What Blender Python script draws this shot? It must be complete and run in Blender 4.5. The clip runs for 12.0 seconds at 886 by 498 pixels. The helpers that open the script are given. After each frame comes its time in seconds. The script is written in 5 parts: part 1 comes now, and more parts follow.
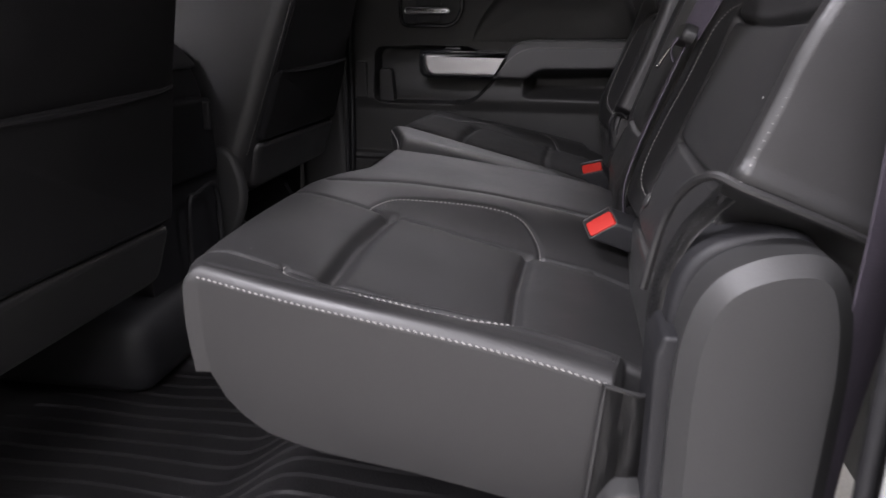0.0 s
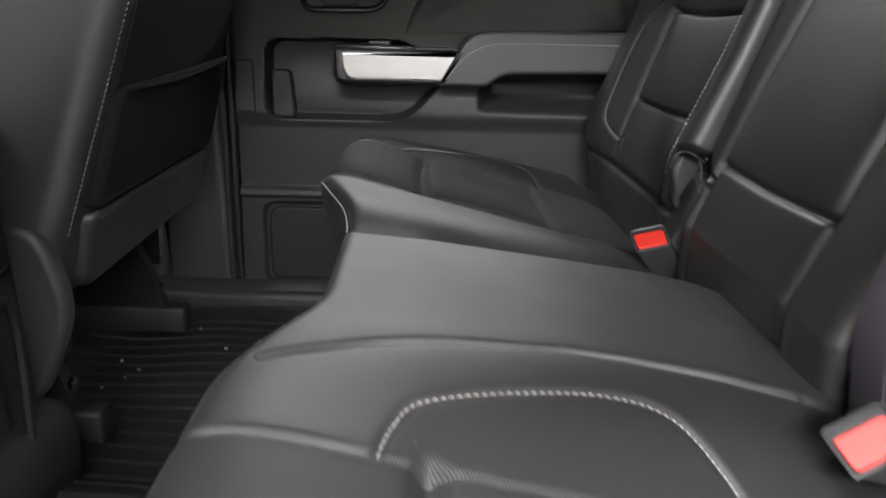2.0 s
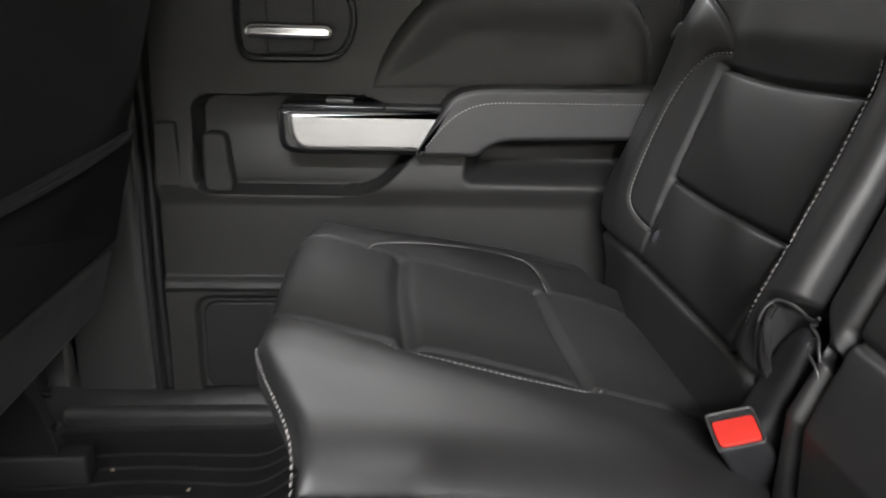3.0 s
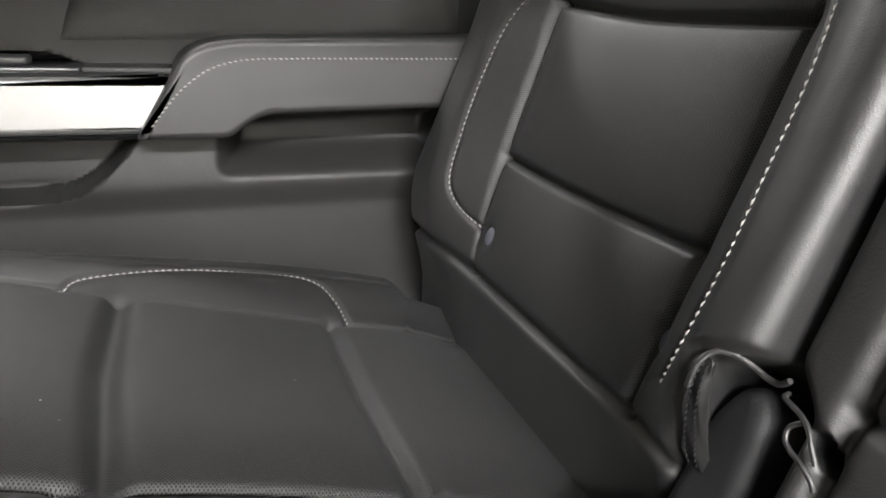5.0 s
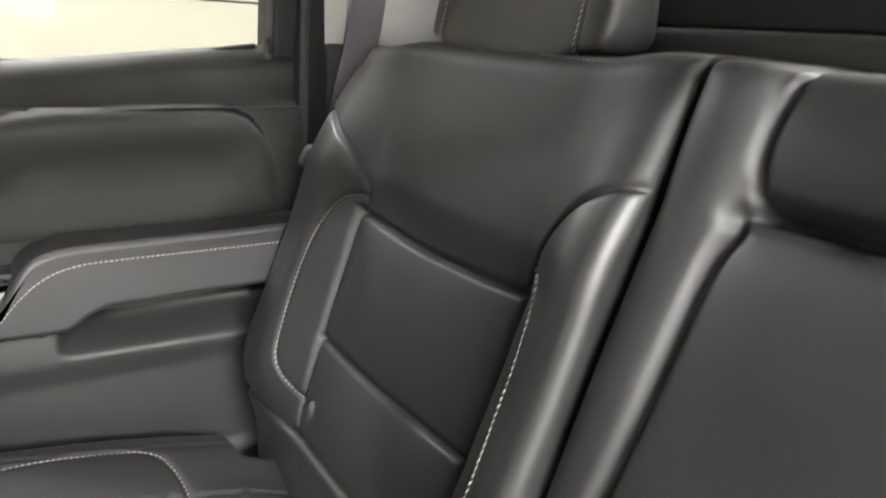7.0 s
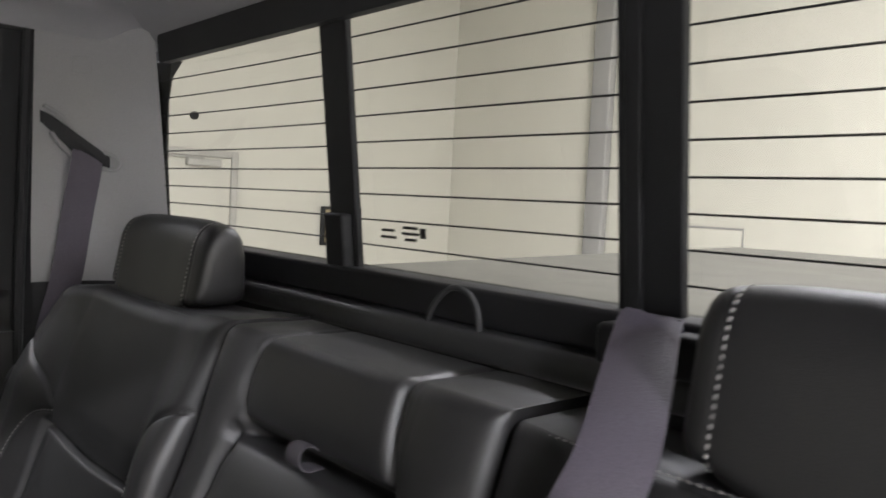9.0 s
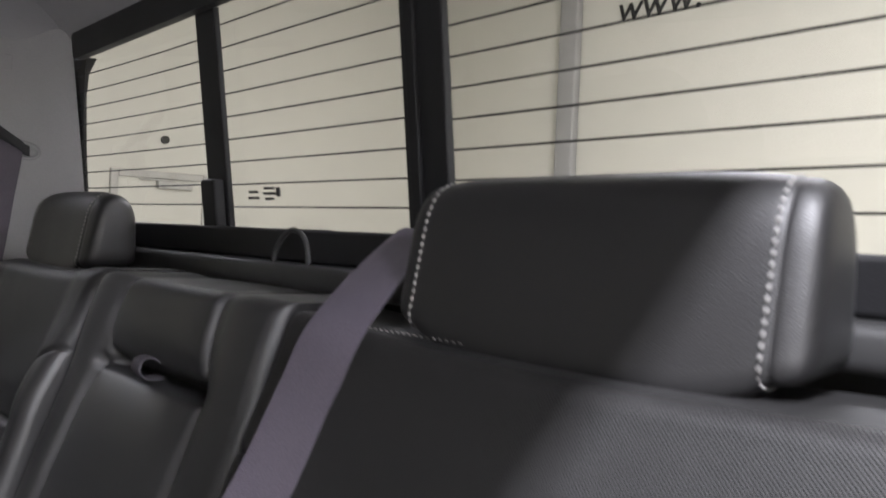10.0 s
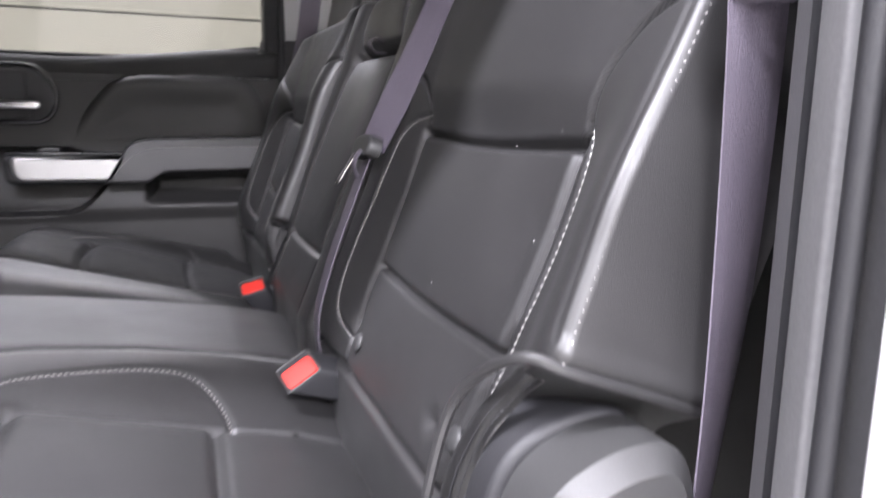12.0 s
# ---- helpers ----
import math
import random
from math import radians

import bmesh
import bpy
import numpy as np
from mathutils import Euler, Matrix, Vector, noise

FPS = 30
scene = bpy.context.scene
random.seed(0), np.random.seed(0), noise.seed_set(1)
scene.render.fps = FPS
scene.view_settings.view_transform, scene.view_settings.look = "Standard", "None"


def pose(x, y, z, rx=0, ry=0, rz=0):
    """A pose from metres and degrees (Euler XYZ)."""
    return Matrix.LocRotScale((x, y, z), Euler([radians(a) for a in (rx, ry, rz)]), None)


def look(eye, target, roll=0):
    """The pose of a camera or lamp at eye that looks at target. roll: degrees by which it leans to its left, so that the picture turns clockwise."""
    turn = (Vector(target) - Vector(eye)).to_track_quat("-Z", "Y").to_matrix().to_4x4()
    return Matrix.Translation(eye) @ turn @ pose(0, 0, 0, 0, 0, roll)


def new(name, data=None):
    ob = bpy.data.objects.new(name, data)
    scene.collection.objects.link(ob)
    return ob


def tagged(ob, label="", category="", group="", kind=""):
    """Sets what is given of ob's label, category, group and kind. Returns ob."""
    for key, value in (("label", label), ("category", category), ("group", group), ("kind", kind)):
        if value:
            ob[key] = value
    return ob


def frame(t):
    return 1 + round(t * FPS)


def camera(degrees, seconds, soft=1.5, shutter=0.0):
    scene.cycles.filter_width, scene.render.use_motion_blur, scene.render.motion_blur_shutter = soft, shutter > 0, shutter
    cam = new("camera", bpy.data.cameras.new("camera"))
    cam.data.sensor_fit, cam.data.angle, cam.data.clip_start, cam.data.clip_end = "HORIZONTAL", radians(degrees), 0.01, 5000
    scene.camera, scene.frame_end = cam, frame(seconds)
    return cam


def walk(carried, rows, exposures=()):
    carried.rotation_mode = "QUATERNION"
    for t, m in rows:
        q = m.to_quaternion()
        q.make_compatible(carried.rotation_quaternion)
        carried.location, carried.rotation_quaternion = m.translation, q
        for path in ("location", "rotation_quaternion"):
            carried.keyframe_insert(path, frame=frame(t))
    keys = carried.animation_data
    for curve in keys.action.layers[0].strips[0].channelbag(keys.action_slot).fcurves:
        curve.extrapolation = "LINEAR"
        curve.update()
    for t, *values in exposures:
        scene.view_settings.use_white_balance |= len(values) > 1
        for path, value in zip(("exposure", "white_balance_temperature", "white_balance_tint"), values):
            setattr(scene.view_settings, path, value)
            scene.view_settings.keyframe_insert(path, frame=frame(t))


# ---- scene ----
cam = camera(61.4, 12.0, soft=1.6, shutter=0.4)
K = 1.07  # drawing units to metres
PATH = [
    (0, (0.411, -1.183, 0.557), (0.103, 0.707, -0.021), 0.8),
    (0.5, (0.355, -1.056, 0.548), (0.147, 0.846, -0.034), 1.1),
    (1, (0.323, -0.911, 0.545), (0.179, 0.997, -0.038), 1.2),
    (1.5, (0.281, -0.781, 0.531), (0.224, 1.131, -0.055), 1.5),
    (2, (0.192, -0.639, 0.555), (0.261, 1.265, -0.053), 1.8),
    (2.5, (0.169, -0.475, 0.606), (0.282, 1.424, -0.012), 1.7),
    (2.7, (0.169, -0.415, 0.628), (0.297, 1.483, 0.013), 1.8),
    (4.3, (0.247, -0.056, 0.588), (0.758, 1.763, -0.069), 2.5),
    (4.5, (0.247, -0.052, 0.584), (0.824, 1.746, -0.075), 2.5),
    (5, (0.244, -0.051, 0.575), (0.927, 1.709, -0.086), 2.6),
    (5.5, (0.239, -0.056, 0.605), (1.005, 1.675, -0.039), 2.7),
    (6, (0.237, -0.069, 0.643), (1.079, 1.632, 0.012), 2.9),
    (6.5, (0.238, -0.087, 0.694), (1.174, 1.57, 0.077), 3.0),
    (7, (0.236, -0.137, 0.76), (1.28, 1.473, 0.194), 3.4),
    (7.5, (0.248, -0.207, 0.813), (1.39, 1.375, 0.374), 3.2),
    (7.7, (0.249, -0.239, 0.827), (1.428, 1.331, 0.448), 3.2),
    (9.3, (0.305, -0.528, 0.879), (1.697, 0.906, 0.798), 2.9),
    (9.5, (0.31, -0.565, 0.867), (1.707, 0.865, 0.808), 2.8),
    (10, (0.332, -0.656, 0.807), (1.73, 0.773, 0.768), 2.4),
    (10.5, (0.339, -0.724, 0.735), (1.742, 0.701, 0.692), 2.1),
    (11, (0.347, -0.781, 0.669), (1.624, 0.756, 0.588), 1.5),
    (11.5, (0.333, -0.902, 0.617), (1.323, 0.826, 0.441), 1.6),
    (12, (0.34, -1.0, 0.585), (1.028, 0.844, 0.229), 1.1),
]

walk(cam, [(t, look(K * Vector(e), K * Vector(g), r)) for t, e, g, r in PATH],
     exposures=[(0, -0.33, 6200, 19), (0.6, -0.13, 6250, 17), (1.0, 0.1, 6300, 15), (1.4, 0.46, 6350, 13), (2.0, 0.92, 6350, 11), (2.5, 1.04, 6350, 10), (4.5, 1.8, 6450, 10), (6.2, 2.12, 6550, 8), (7.0, 2.2, 6550, 8), (7.5, 1.95, 6500, 9),
                (9.4, 0.70, 6100, 14), (10.2, 0.68, 6050, 17), (10.7, 0.88, 6000, 22), (11.5, 1.0, 6000, 23), (12, 1.25, 6050, 19)])

# ---------------- world and lamps ----------------
world = bpy.data.worlds.new("world")
scene.world = world
world.use_nodes = True
world.node_tree.nodes["Background"].inputs[0].default_value = (0.9, 0.95, 1, 1)
world.node_tree.nodes["Background"].inputs[1].default_value = 0.05


def lamp(name, eye, target, sx, sy, watts, color=(1, 0.985, 0.98)):
    d = bpy.data.lights.new(name, "AREA")
    d.shape, d.size, d.size_y, d.energy, d.color = "RECTANGLE", sx, sy, watts, color
    ob = new(name, d)
    ob.matrix_world = look(eye, target)
    return ob


# unseen strip lamps under the garage ceiling, in rows along the truck
for eye, aim, w, ln in (((-1.25, -1.62, 3.1), (-1.25, -1.40, 0), 280, 2.1),
                        ((-0.45, -5.1, 3.1), (-0.45, -4.1, 0), 340, 2.6),
                        ((1.4, -4.5, 3.1), (1.4, -4.0, 0), 220, 3.0),
                        ((-0.3, 2.0, 3.1), (-0.3, 1.6, 0), 26, 2.1),
                        # added lamp, tilted at the truck for seat sheen while sparing the garage door
                        ((0.4, 4.4, 3.1), (0.4, 0.0, 0.3), 52, 3.0),
                        ((-5.6, 0.0, 2.9), (-5.6, 0.01, 0), 50, 1.2),
                        ((3.2, 0.3, 3.1), (4.3, 0.2, 0), 98, 1.6)):
    lamp("strip_lamp", eye, aim, ln, 0.18, w)

# ---------------- materials ----------------


def material(name, base, rough=0.5, metal=0.0, bump=0.0, scale=200.0, vary=0.25, kind="noise", spec=0.5, wrinkle=0.0):
    """A surface with grain relief, and colour that varies at two scales."""
    m = bpy.data.materials.new(name)
    m.use_nodes = True
    nt = m.node_tree
    b = nt.nodes["Principled BSDF"]
    b.inputs["Roughness"].default_value = rough
    b.inputs["Metallic"].default_value = metal
    b.inputs["Specular IOR Level"].default_value = spec
    co = nt.nodes.new("ShaderNodeTexCoord")
    big = nt.nodes.new("ShaderNodeTexNoise")
    big.inputs["Scale"].default_value = 6
    big.inputs["Detail"].default_value = 6
    nt.links.new(co.outputs["Object"], big.inputs["Vector"])
    fine = nt.nodes.new("ShaderNodeTexNoise")
    fine.inputs["Scale"].default_value = scale
    fine.inputs["Detail"].default_value = 3
    nt.links.new(co.outputs["Object"], fine.inputs["Vector"])
    add = nt.nodes.new("ShaderNodeMath")
    add.operation = "ADD"
    nt.links.new(big.outputs["Fac"], add.inputs[0])
    nt.links.new(fine.outputs["Fac"], add.inputs[1])
    ramp = nt.nodes.new("ShaderNodeMapRange")
    ramp.inputs["From Min"].default_value = 0.6
    ramp.inputs["From Max"].default_value = 1.4
    ramp.inputs["To Min"].default_value = 1 - vary
    ramp.inputs["To Max"].default_value = 1 + vary
    nt.links.new(add.outputs[0], ramp.inputs["Value"])
    mul = nt.nodes.new("ShaderNodeVectorMath")
    mul.operation = "SCALE"
    mul.inputs[0].default_value = base
    nt.links.new(ramp.outputs[0], mul.inputs["Scale"])
    nt.links.new(mul.outputs[0], b.inputs["Base Color"])
    rr = nt.nodes.new("ShaderNodeMapRange")
    rr.inputs["From Min"].default_value = 0.3
    rr.inputs["From Max"].default_value = 0.7
    rr.inputs["To Min"].default_value = max(0.02, rough - 0.07)
    rr.inputs["To Max"].default_value = min(1, rough + 0.07)
    nt.links.new(big.outputs["Fac"], rr.inputs["Value"])
    nt.links.new(rr.outputs[0], b.inputs["Roughness"])
    if bump:
        bp = nt.nodes.new("ShaderNodeBump")
        bp.inputs["Strength"].default_value = bump
        bp.inputs["Distance"].default_value = 0.001
        if isinstance(kind, tuple):
            waves = []
            for axis in kind:
                dot = nt.nodes.new("ShaderNodeVectorMath")
                dot.operation = "DOT_PRODUCT"
                dot.inputs[1].default_value = Vector(axis) * math.tau / 0.0024
                nt.links.new(co.outputs["Object"], dot.inputs[0])
                sn = nt.nodes.new("ShaderNodeMath")
                sn.operation = "SINE"
                nt.links.new(dot.outputs["Value"], sn.inputs[0])
                waves.append(sn)
            pr = nt.nodes.new("ShaderNodeMath")
            pr.operation = "MULTIPLY"
            nt.links.new(waves[0].outputs[0], pr.inputs[0])
            nt.links.new(waves[1].outputs[0], pr.inputs[1])
            hole = nt.nodes.new("ShaderNodeMapRange")
            hole.inputs["From Min"].default_value = 0.15
            hole.inputs["From Max"].default_value = 0.60
            hole.inputs["To Min"].default_value = 1.0
            hole.inputs["To Max"].default_value = 0.0
            nt.links.new(pr.outputs[0], hole.inputs["Value"])
            nt.links.new(hole.outputs[0], bp.inputs["Height"])
            pit = nt.nodes.new("ShaderNodeMapRange")
            pit.inputs["To Min"].default_value = 0.32
            nt.links.new(hole.outputs[0], pit.inputs["Value"])
            dot2 = nt.nodes.new("ShaderNodeVectorMath")
            dot2.operation = "SCALE"
            nt.links.new(mul.outputs[0], dot2.inputs[0])
            nt.links.new(pit.outputs[0], dot2.inputs["Scale"])
            nt.links.new(dot2.outputs[0], b.inputs["Base Color"])
            spec_pit = nt.nodes.new("ShaderNodeMath")
            spec_pit.operation = "MULTIPLY"
            spec_pit.inputs[1].default_value = spec
            nt.links.new(pit.outputs[0], spec_pit.inputs[0])
            nt.links.new(spec_pit.outputs[0], b.inputs["Specular IOR Level"])
        elif kind == "noise":
            nt.links.new(fine.outputs["Fac"], bp.inputs["Height"])
        else:
            v = nt.nodes.new("ShaderNodeTexVoronoi")
            v.inputs["Scale"].default_value = scale
            nt.links.new(co.outputs["Object"], v.inputs["Vector"])
            nt.links.new(v.outputs["Distance"], bp.inputs["Height"])
        if wrinkle:
            wn = nt.nodes.new("ShaderNodeTexNoise")
            wn.inputs["Scale"].default_value = 38
            wn.inputs["Detail"].default_value = 3
            nt.links.new(co.outputs["Object"], wn.inputs["Vector"])
            bp2 = nt.nodes.new("ShaderNodeBump")
            bp2.inputs["Strength"].default_value = wrinkle
            bp2.inputs["Distance"].default_value = 0.004
            nt.links.new(wn.outputs["Fac"], bp2.inputs["Height"])
            nt.links.new(bp2.outputs[0], bp.inputs["Normal"])
        nt.links.new(bp.outputs[0], b.inputs["Normal"])
    return m


LEATHER = material("black_leather", (0.0165, 0.0161, 0.0163), 0.48, bump=0.14, scale=950, kind="cells", vary=0.22, spec=0.67, wrinkle=0.04)
PERF = material("perforated_leather", (0.0195, 0.019, 0.0193), 0.54, bump=0.28, kind=((0, 1, 0), (0.3665, 0, 0.9304)), vary=0.2, spec=0.52, wrinkle=0.06)
PERF_FLAT = material("perforated_seat_leather", (0.0195, 0.019, 0.0193), 0.54, bump=0.42, kind=((0, 1, 0), (0.970, 0, -0.2425)), vary=0.2, spec=0.52, wrinkle=0.06)
PLASTIC = material("black_plastic", (0.03, 0.03, 0.03), 0.5, bump=0.15, scale=700, vary=0.15)
DARK = material("dark_plastic", (0.014, 0.014, 0.0155), 0.55, spec=0.38, bump=0.3, scale=600, vary=0.2)
DOORP = material("door_plastic", (0.021, 0.0205, 0.020), 0.52, spec=0.38, bump=0.3, scale=800, vary=0.12)
GLOSS = material("gloss_black", (0.012, 0.012, 0.013), 0.22, vary=0.1)
BUTTON = material("button_plastic", (0.085, 0.085, 0.105), 0.4, vary=0.1)
GREYP = material("grey_trim", (0.32, 0.315, 0.318), 0.6, bump=0.2, scale=500, vary=0.08)
LINER = material("headliner_cloth", (0.34, 0.335, 0.345), 0.95, bump=0.5, scale=900, vary=0.1)
SILVER = material("silver_trim", (0.36, 0.357, 0.353), 0.38, metal=0.85, bump=0.1, scale=800, vary=0.05)
CHROME = material("chrome", (0.75, 0.75, 0.76), 0.12, metal=1.0, vary=0.04)
THREAD = material("pale_thread", (0.27, 0.262, 0.253), 0.8, vary=0.25, scale=900)
BELT = material("belt_webbing", (0.088, 0.076, 0.098), 0.6, bump=0.7, scale=800, vary=0.3)
STRAP = material("strap_webbing", (0.055, 0.050, 0.057), 0.6, bump=0.6, scale=700, vary=0.2)
JAMB = material("jamb_plastic", (0.052, 0.051, 0.053), 0.55, bump=0.2, scale=500, vary=0.15)
SEAL = material("grey_rubber", (0.105, 0.104, 0.106), 0.5, bump=0.1, scale=300, vary=0.2)
RED = material("red_button", (0.46, 0.018, 0.010), 0.5, vary=0.1)
RUBBER = material("rubber_mat", (0.017, 0.0165, 0.017), 0.36, bump=0.5, scale=300, vary=0.35)
CLOTH = material("dark_cloth", (0.010, 0.0098, 0.0105), 0.95, spec=0.18, bump=0.6, scale=900, vary=0.2)
CARPET = material("carpet", (0.03, 0.029, 0.028), 1.0, bump=0.9, scale=500, vary=0.3)
WALL = material("white_wall", (0.61, 0.597, 0.545), 0.7, bump=0.15, scale=60, vary=0.04)
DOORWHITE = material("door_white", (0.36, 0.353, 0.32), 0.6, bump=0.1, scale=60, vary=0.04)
CONCRETE = material("concrete", (0.45, 0.44, 0.42), 0.6, bump=0.3, scale=80, vary=0.15)
BLACKINK = material("black_ink", (0.02, 0.02, 0.02), 0.5, vary=0.1)
STEEL = material("dull_steel", (0.16, 0.155, 0.15), 0.5, metal=0.4, vary=0.15)
BODY = material("white_bodywork", (0.75, 0.75, 0.76), 0.25, vary=0.03)


def glass_material():
    m = bpy.data.materials.new("window_glass")
    m.use_nodes = True
    nt = m.node_tree
    nt.nodes.clear()
    out = nt.nodes.new("ShaderNodeOutputMaterial")
    mix = nt.nodes.new("ShaderNodeMixShader")
    fr = nt.nodes.new("ShaderNodeFresnel")
    fr.inputs["IOR"].default_value = 1.45
    tr = nt.nodes.new("ShaderNodeBsdfTransparent")
    tr.inputs[0].default_value = (0.66, 0.655, 0.595, 1)
    gl = nt.nodes.new("ShaderNodeBsdfGlossy")
    gl.inputs["Roughness"].default_value = 0.02
    nt.links.new(fr.outputs[0], mix.inputs[0])
    nt.links.new(tr.outputs[0], mix.inputs[1])
    nt.links.new(gl.outputs[0], mix.inputs[2])
    nt.links.new(mix.outputs[0], out.inputs[0])
    return m


GLASS = glass_material()

# leather has a soft sheen at a low angle
for m in (LEATHER, PERF, PERF_FLAT):
    bs = m.node_tree.nodes["Principled BSDF"]
    bs.inputs["Sheen Weight"].default_value = 0.015
    bs.inputs["Sheen Roughness"].default_value = 0.45

# ---------------- mesh helpers ----------------
ORIGIN = {}


def thing(name, loc, label, category, group="", kind=""):
    ob = new(name)
    ob.empty_display_size = 0.05
    ob.location = K * Vector(loc)
    ORIGIN[ob] = Vector(loc)
    return tagged(ob, label, category, group, kind)


def link(name, me, mat, parent, label):
    ob = new(name, me)
    me.materials.append(mat)
    if parent:
        ob.parent = parent
        ORIGIN[ob] = ORIGIN[parent]
    else:
        ORIGIN[ob] = Vector()
    return tagged(ob, label) if label else ob


def part(name, bm, mat, parent=None, label="", smooth=40):
    """Links a bmesh, drawn in place, as one mesh under a thing or a part."""
    o = ORIGIN[parent] if parent else Vector()
    for v in bm.verts:
        v.co = (v.co - o) * K
    bmesh.ops.recalc_face_normals(bm, faces=bm.faces)
    me = bpy.data.meshes.new(name)
    bm.to_mesh(me)
    bm.free()
    if smooth:
        me.shade_smooth()
        me.set_sharp_from_angle(angle=radians(smooth))
    return link(name, me, mat, parent, label)


def raw(name, verts, faces, mat, parent=None, label="", smooth=True, normals=None):
    """The same from arrays of points and faces."""
    o = np.array(ORIGIN[parent] if parent else (0, 0, 0))
    me = bpy.data.meshes.new(name)
    me.from_pydata(((np.array(verts) - o) * K).tolist(), [], [list(map(int, f)) for f in faces])
    me.update()
    if smooth:
        me.shade_smooth()
        if normals is None:
            me.set_sharp_from_angle(angle=radians(60))
        else:
            me.normals_split_custom_set_from_vertices(normals)
    return link(name, me, mat, parent, label)


def box(x0, x1, y0, y1, z0, z1, bevel=0.0, bm=None):
    bm = bm or bmesh.new()
    m = Matrix.Translation(((x0 + x1) / 2, (y0 + y1) / 2, (z0 + z1) / 2)) @ Matrix.Diagonal((x1 - x0, y1 - y0, z1 - z0, 1))
    r = bmesh.ops.create_cube(bm, size=1, matrix=m)
    if bevel:
        es = list({e for v in r["verts"] for e in v.link_edges})
        bmesh.ops.bevel(bm, geom=es, offset=bevel, segments=3, profile=0.5, affect="EDGES")
    return bm


def rounded(pts, r, n=5):
    """A closed outline with its corners rounded; r is one radius or one for each corner."""
    out = []
    k = len(pts)
    for i in range(k):
        a, b, c = (Vector(pts[j % k]) for j in (i - 1, i, i + 1))
        ri = r[i] if isinstance(r, (list, tuple)) else r
        u, w = a - b, c - b
        d1 = min(ri, u.length * 0.48)
        d2 = min(ri, w.length * 0.48)
        if ri <= 0:
            out.append(b)
            continue
        p, q = b + u.normalized() * d1, b + w.normalized() * d2
        for j in range(n + 1):
            s = j / n
            out.append(p * (1 - s) ** 2 + b * 2 * s * (1 - s) + q * s * s)
    return out


def prism(pts, lift, a, b, bevel=0.0, bm=None, segs=3):
    """An outline extruded from a to b; lift(p, d) gives a point of space. bevel softens the rim at b."""
    bm = bm or bmesh.new()
    lo = [bm.verts.new(lift(p, a)) for p in pts]
    rings = [lo]
    area = sum(Vector(pts[i - 1]).x * Vector(pts[i]).y - Vector(pts[i]).x * Vector(pts[i - 1]).y for i in range(len(pts)))
    turn = 1 if area > 0 else -1
    if bevel:
        sg = 1 if b > a else -1
        for i in range(segs + 2):
            t = min(1, i / segs) * math.pi / 2
            inset = bevel * (1 - math.cos(t)) + (0.15 * bevel if i > segs else 0)
            ring = []
            k = len(pts)
            for j in range(k):
                p0, p1, p2 = Vector(pts[j - 1]), Vector(pts[j]), Vector(pts[(j + 1) % k])
                d = (p2 - p0)
                nrm = Vector((-d.y, d.x)) * turn
                if nrm.length > 1e-9:
                    nrm.normalize()
                ring.append(bm.verts.new(lift(p1 + nrm * inset, b - sg * bevel * (1 - math.sin(t)))))
            rings.append(ring)
    else:
        rings.append([bm.verts.new(lift(p, b)) for p in pts])
    for r0, r1 in zip(rings, rings[1:]):
        for j in range(len(pts)):
            bm.faces.new((r0[j - 1], r0[j], r1[j], r1[j - 1]))
    caps = [bm.faces.new(rings[-1]), bm.faces.new(lo[::-1])]
    bmesh.ops.triangulate(bm, faces=caps, ngon_method="EAR_CLIP")
    return bm


def on_y(p, d):
    return Vector((p[0], d, p[1]))


def on_x(p, d):
    return Vector((d, p[0], p[1]))


def on_z(p, d):
    return Vector((p[0], p[1], d))


def spline(pts, n=8, closed=False):
    """Points along a smooth line through pts."""
    pts = [Vector(p) for p in pts]
    out = []
    k = len(pts)
    for i in range(k if closed else k - 1):
        if closed:
            a, b, c, d = (pts[(i + j) % k] for j in (-1, 0, 1, 2))
        else:
            a, b, c, d = pts[max(i - 1, 0)], pts[i], pts[i + 1], pts[min(i + 2, k - 1)]
        for j in range(n):
            t = j / n
            out.append(0.5 * ((2 * b) + (c - a) * t + (2 * a - 5 * b + 4 * c - d) * t * t + (3 * b - a - 3 * c + d) * t ** 3))
    if not closed:
        out.append(pts[-1])
    return out


def tube(pts, r, n=8, bm=None):
    bm = bm or bmesh.new()
    rings = []
    pts = [Vector(p) for p in pts]
    for i, p in enumerate(pts):
        d = (pts[min(i + 1, len(pts) - 1)] - pts[max(i - 1, 0)]).normalized()
        u = d.orthogonal().normalized() if not rings else (uu - d * uu.dot(d)).normalized()
        uu = u
        w = d.cross(u)
        rings.append([bm.verts.new(p + (u * math.cos(a) + w * math.sin(a)) * r) for a in (math.tau * j / n for j in range(n))])
    for a, b in zip(rings, rings[1:]):
        for j in range(n):
            bm.faces.new((a[j - 1], a[j], b[j], b[j - 1]))
    bm.faces.new(rings[0][::-1])
    bm.faces.new(rings[-1])
    return bm


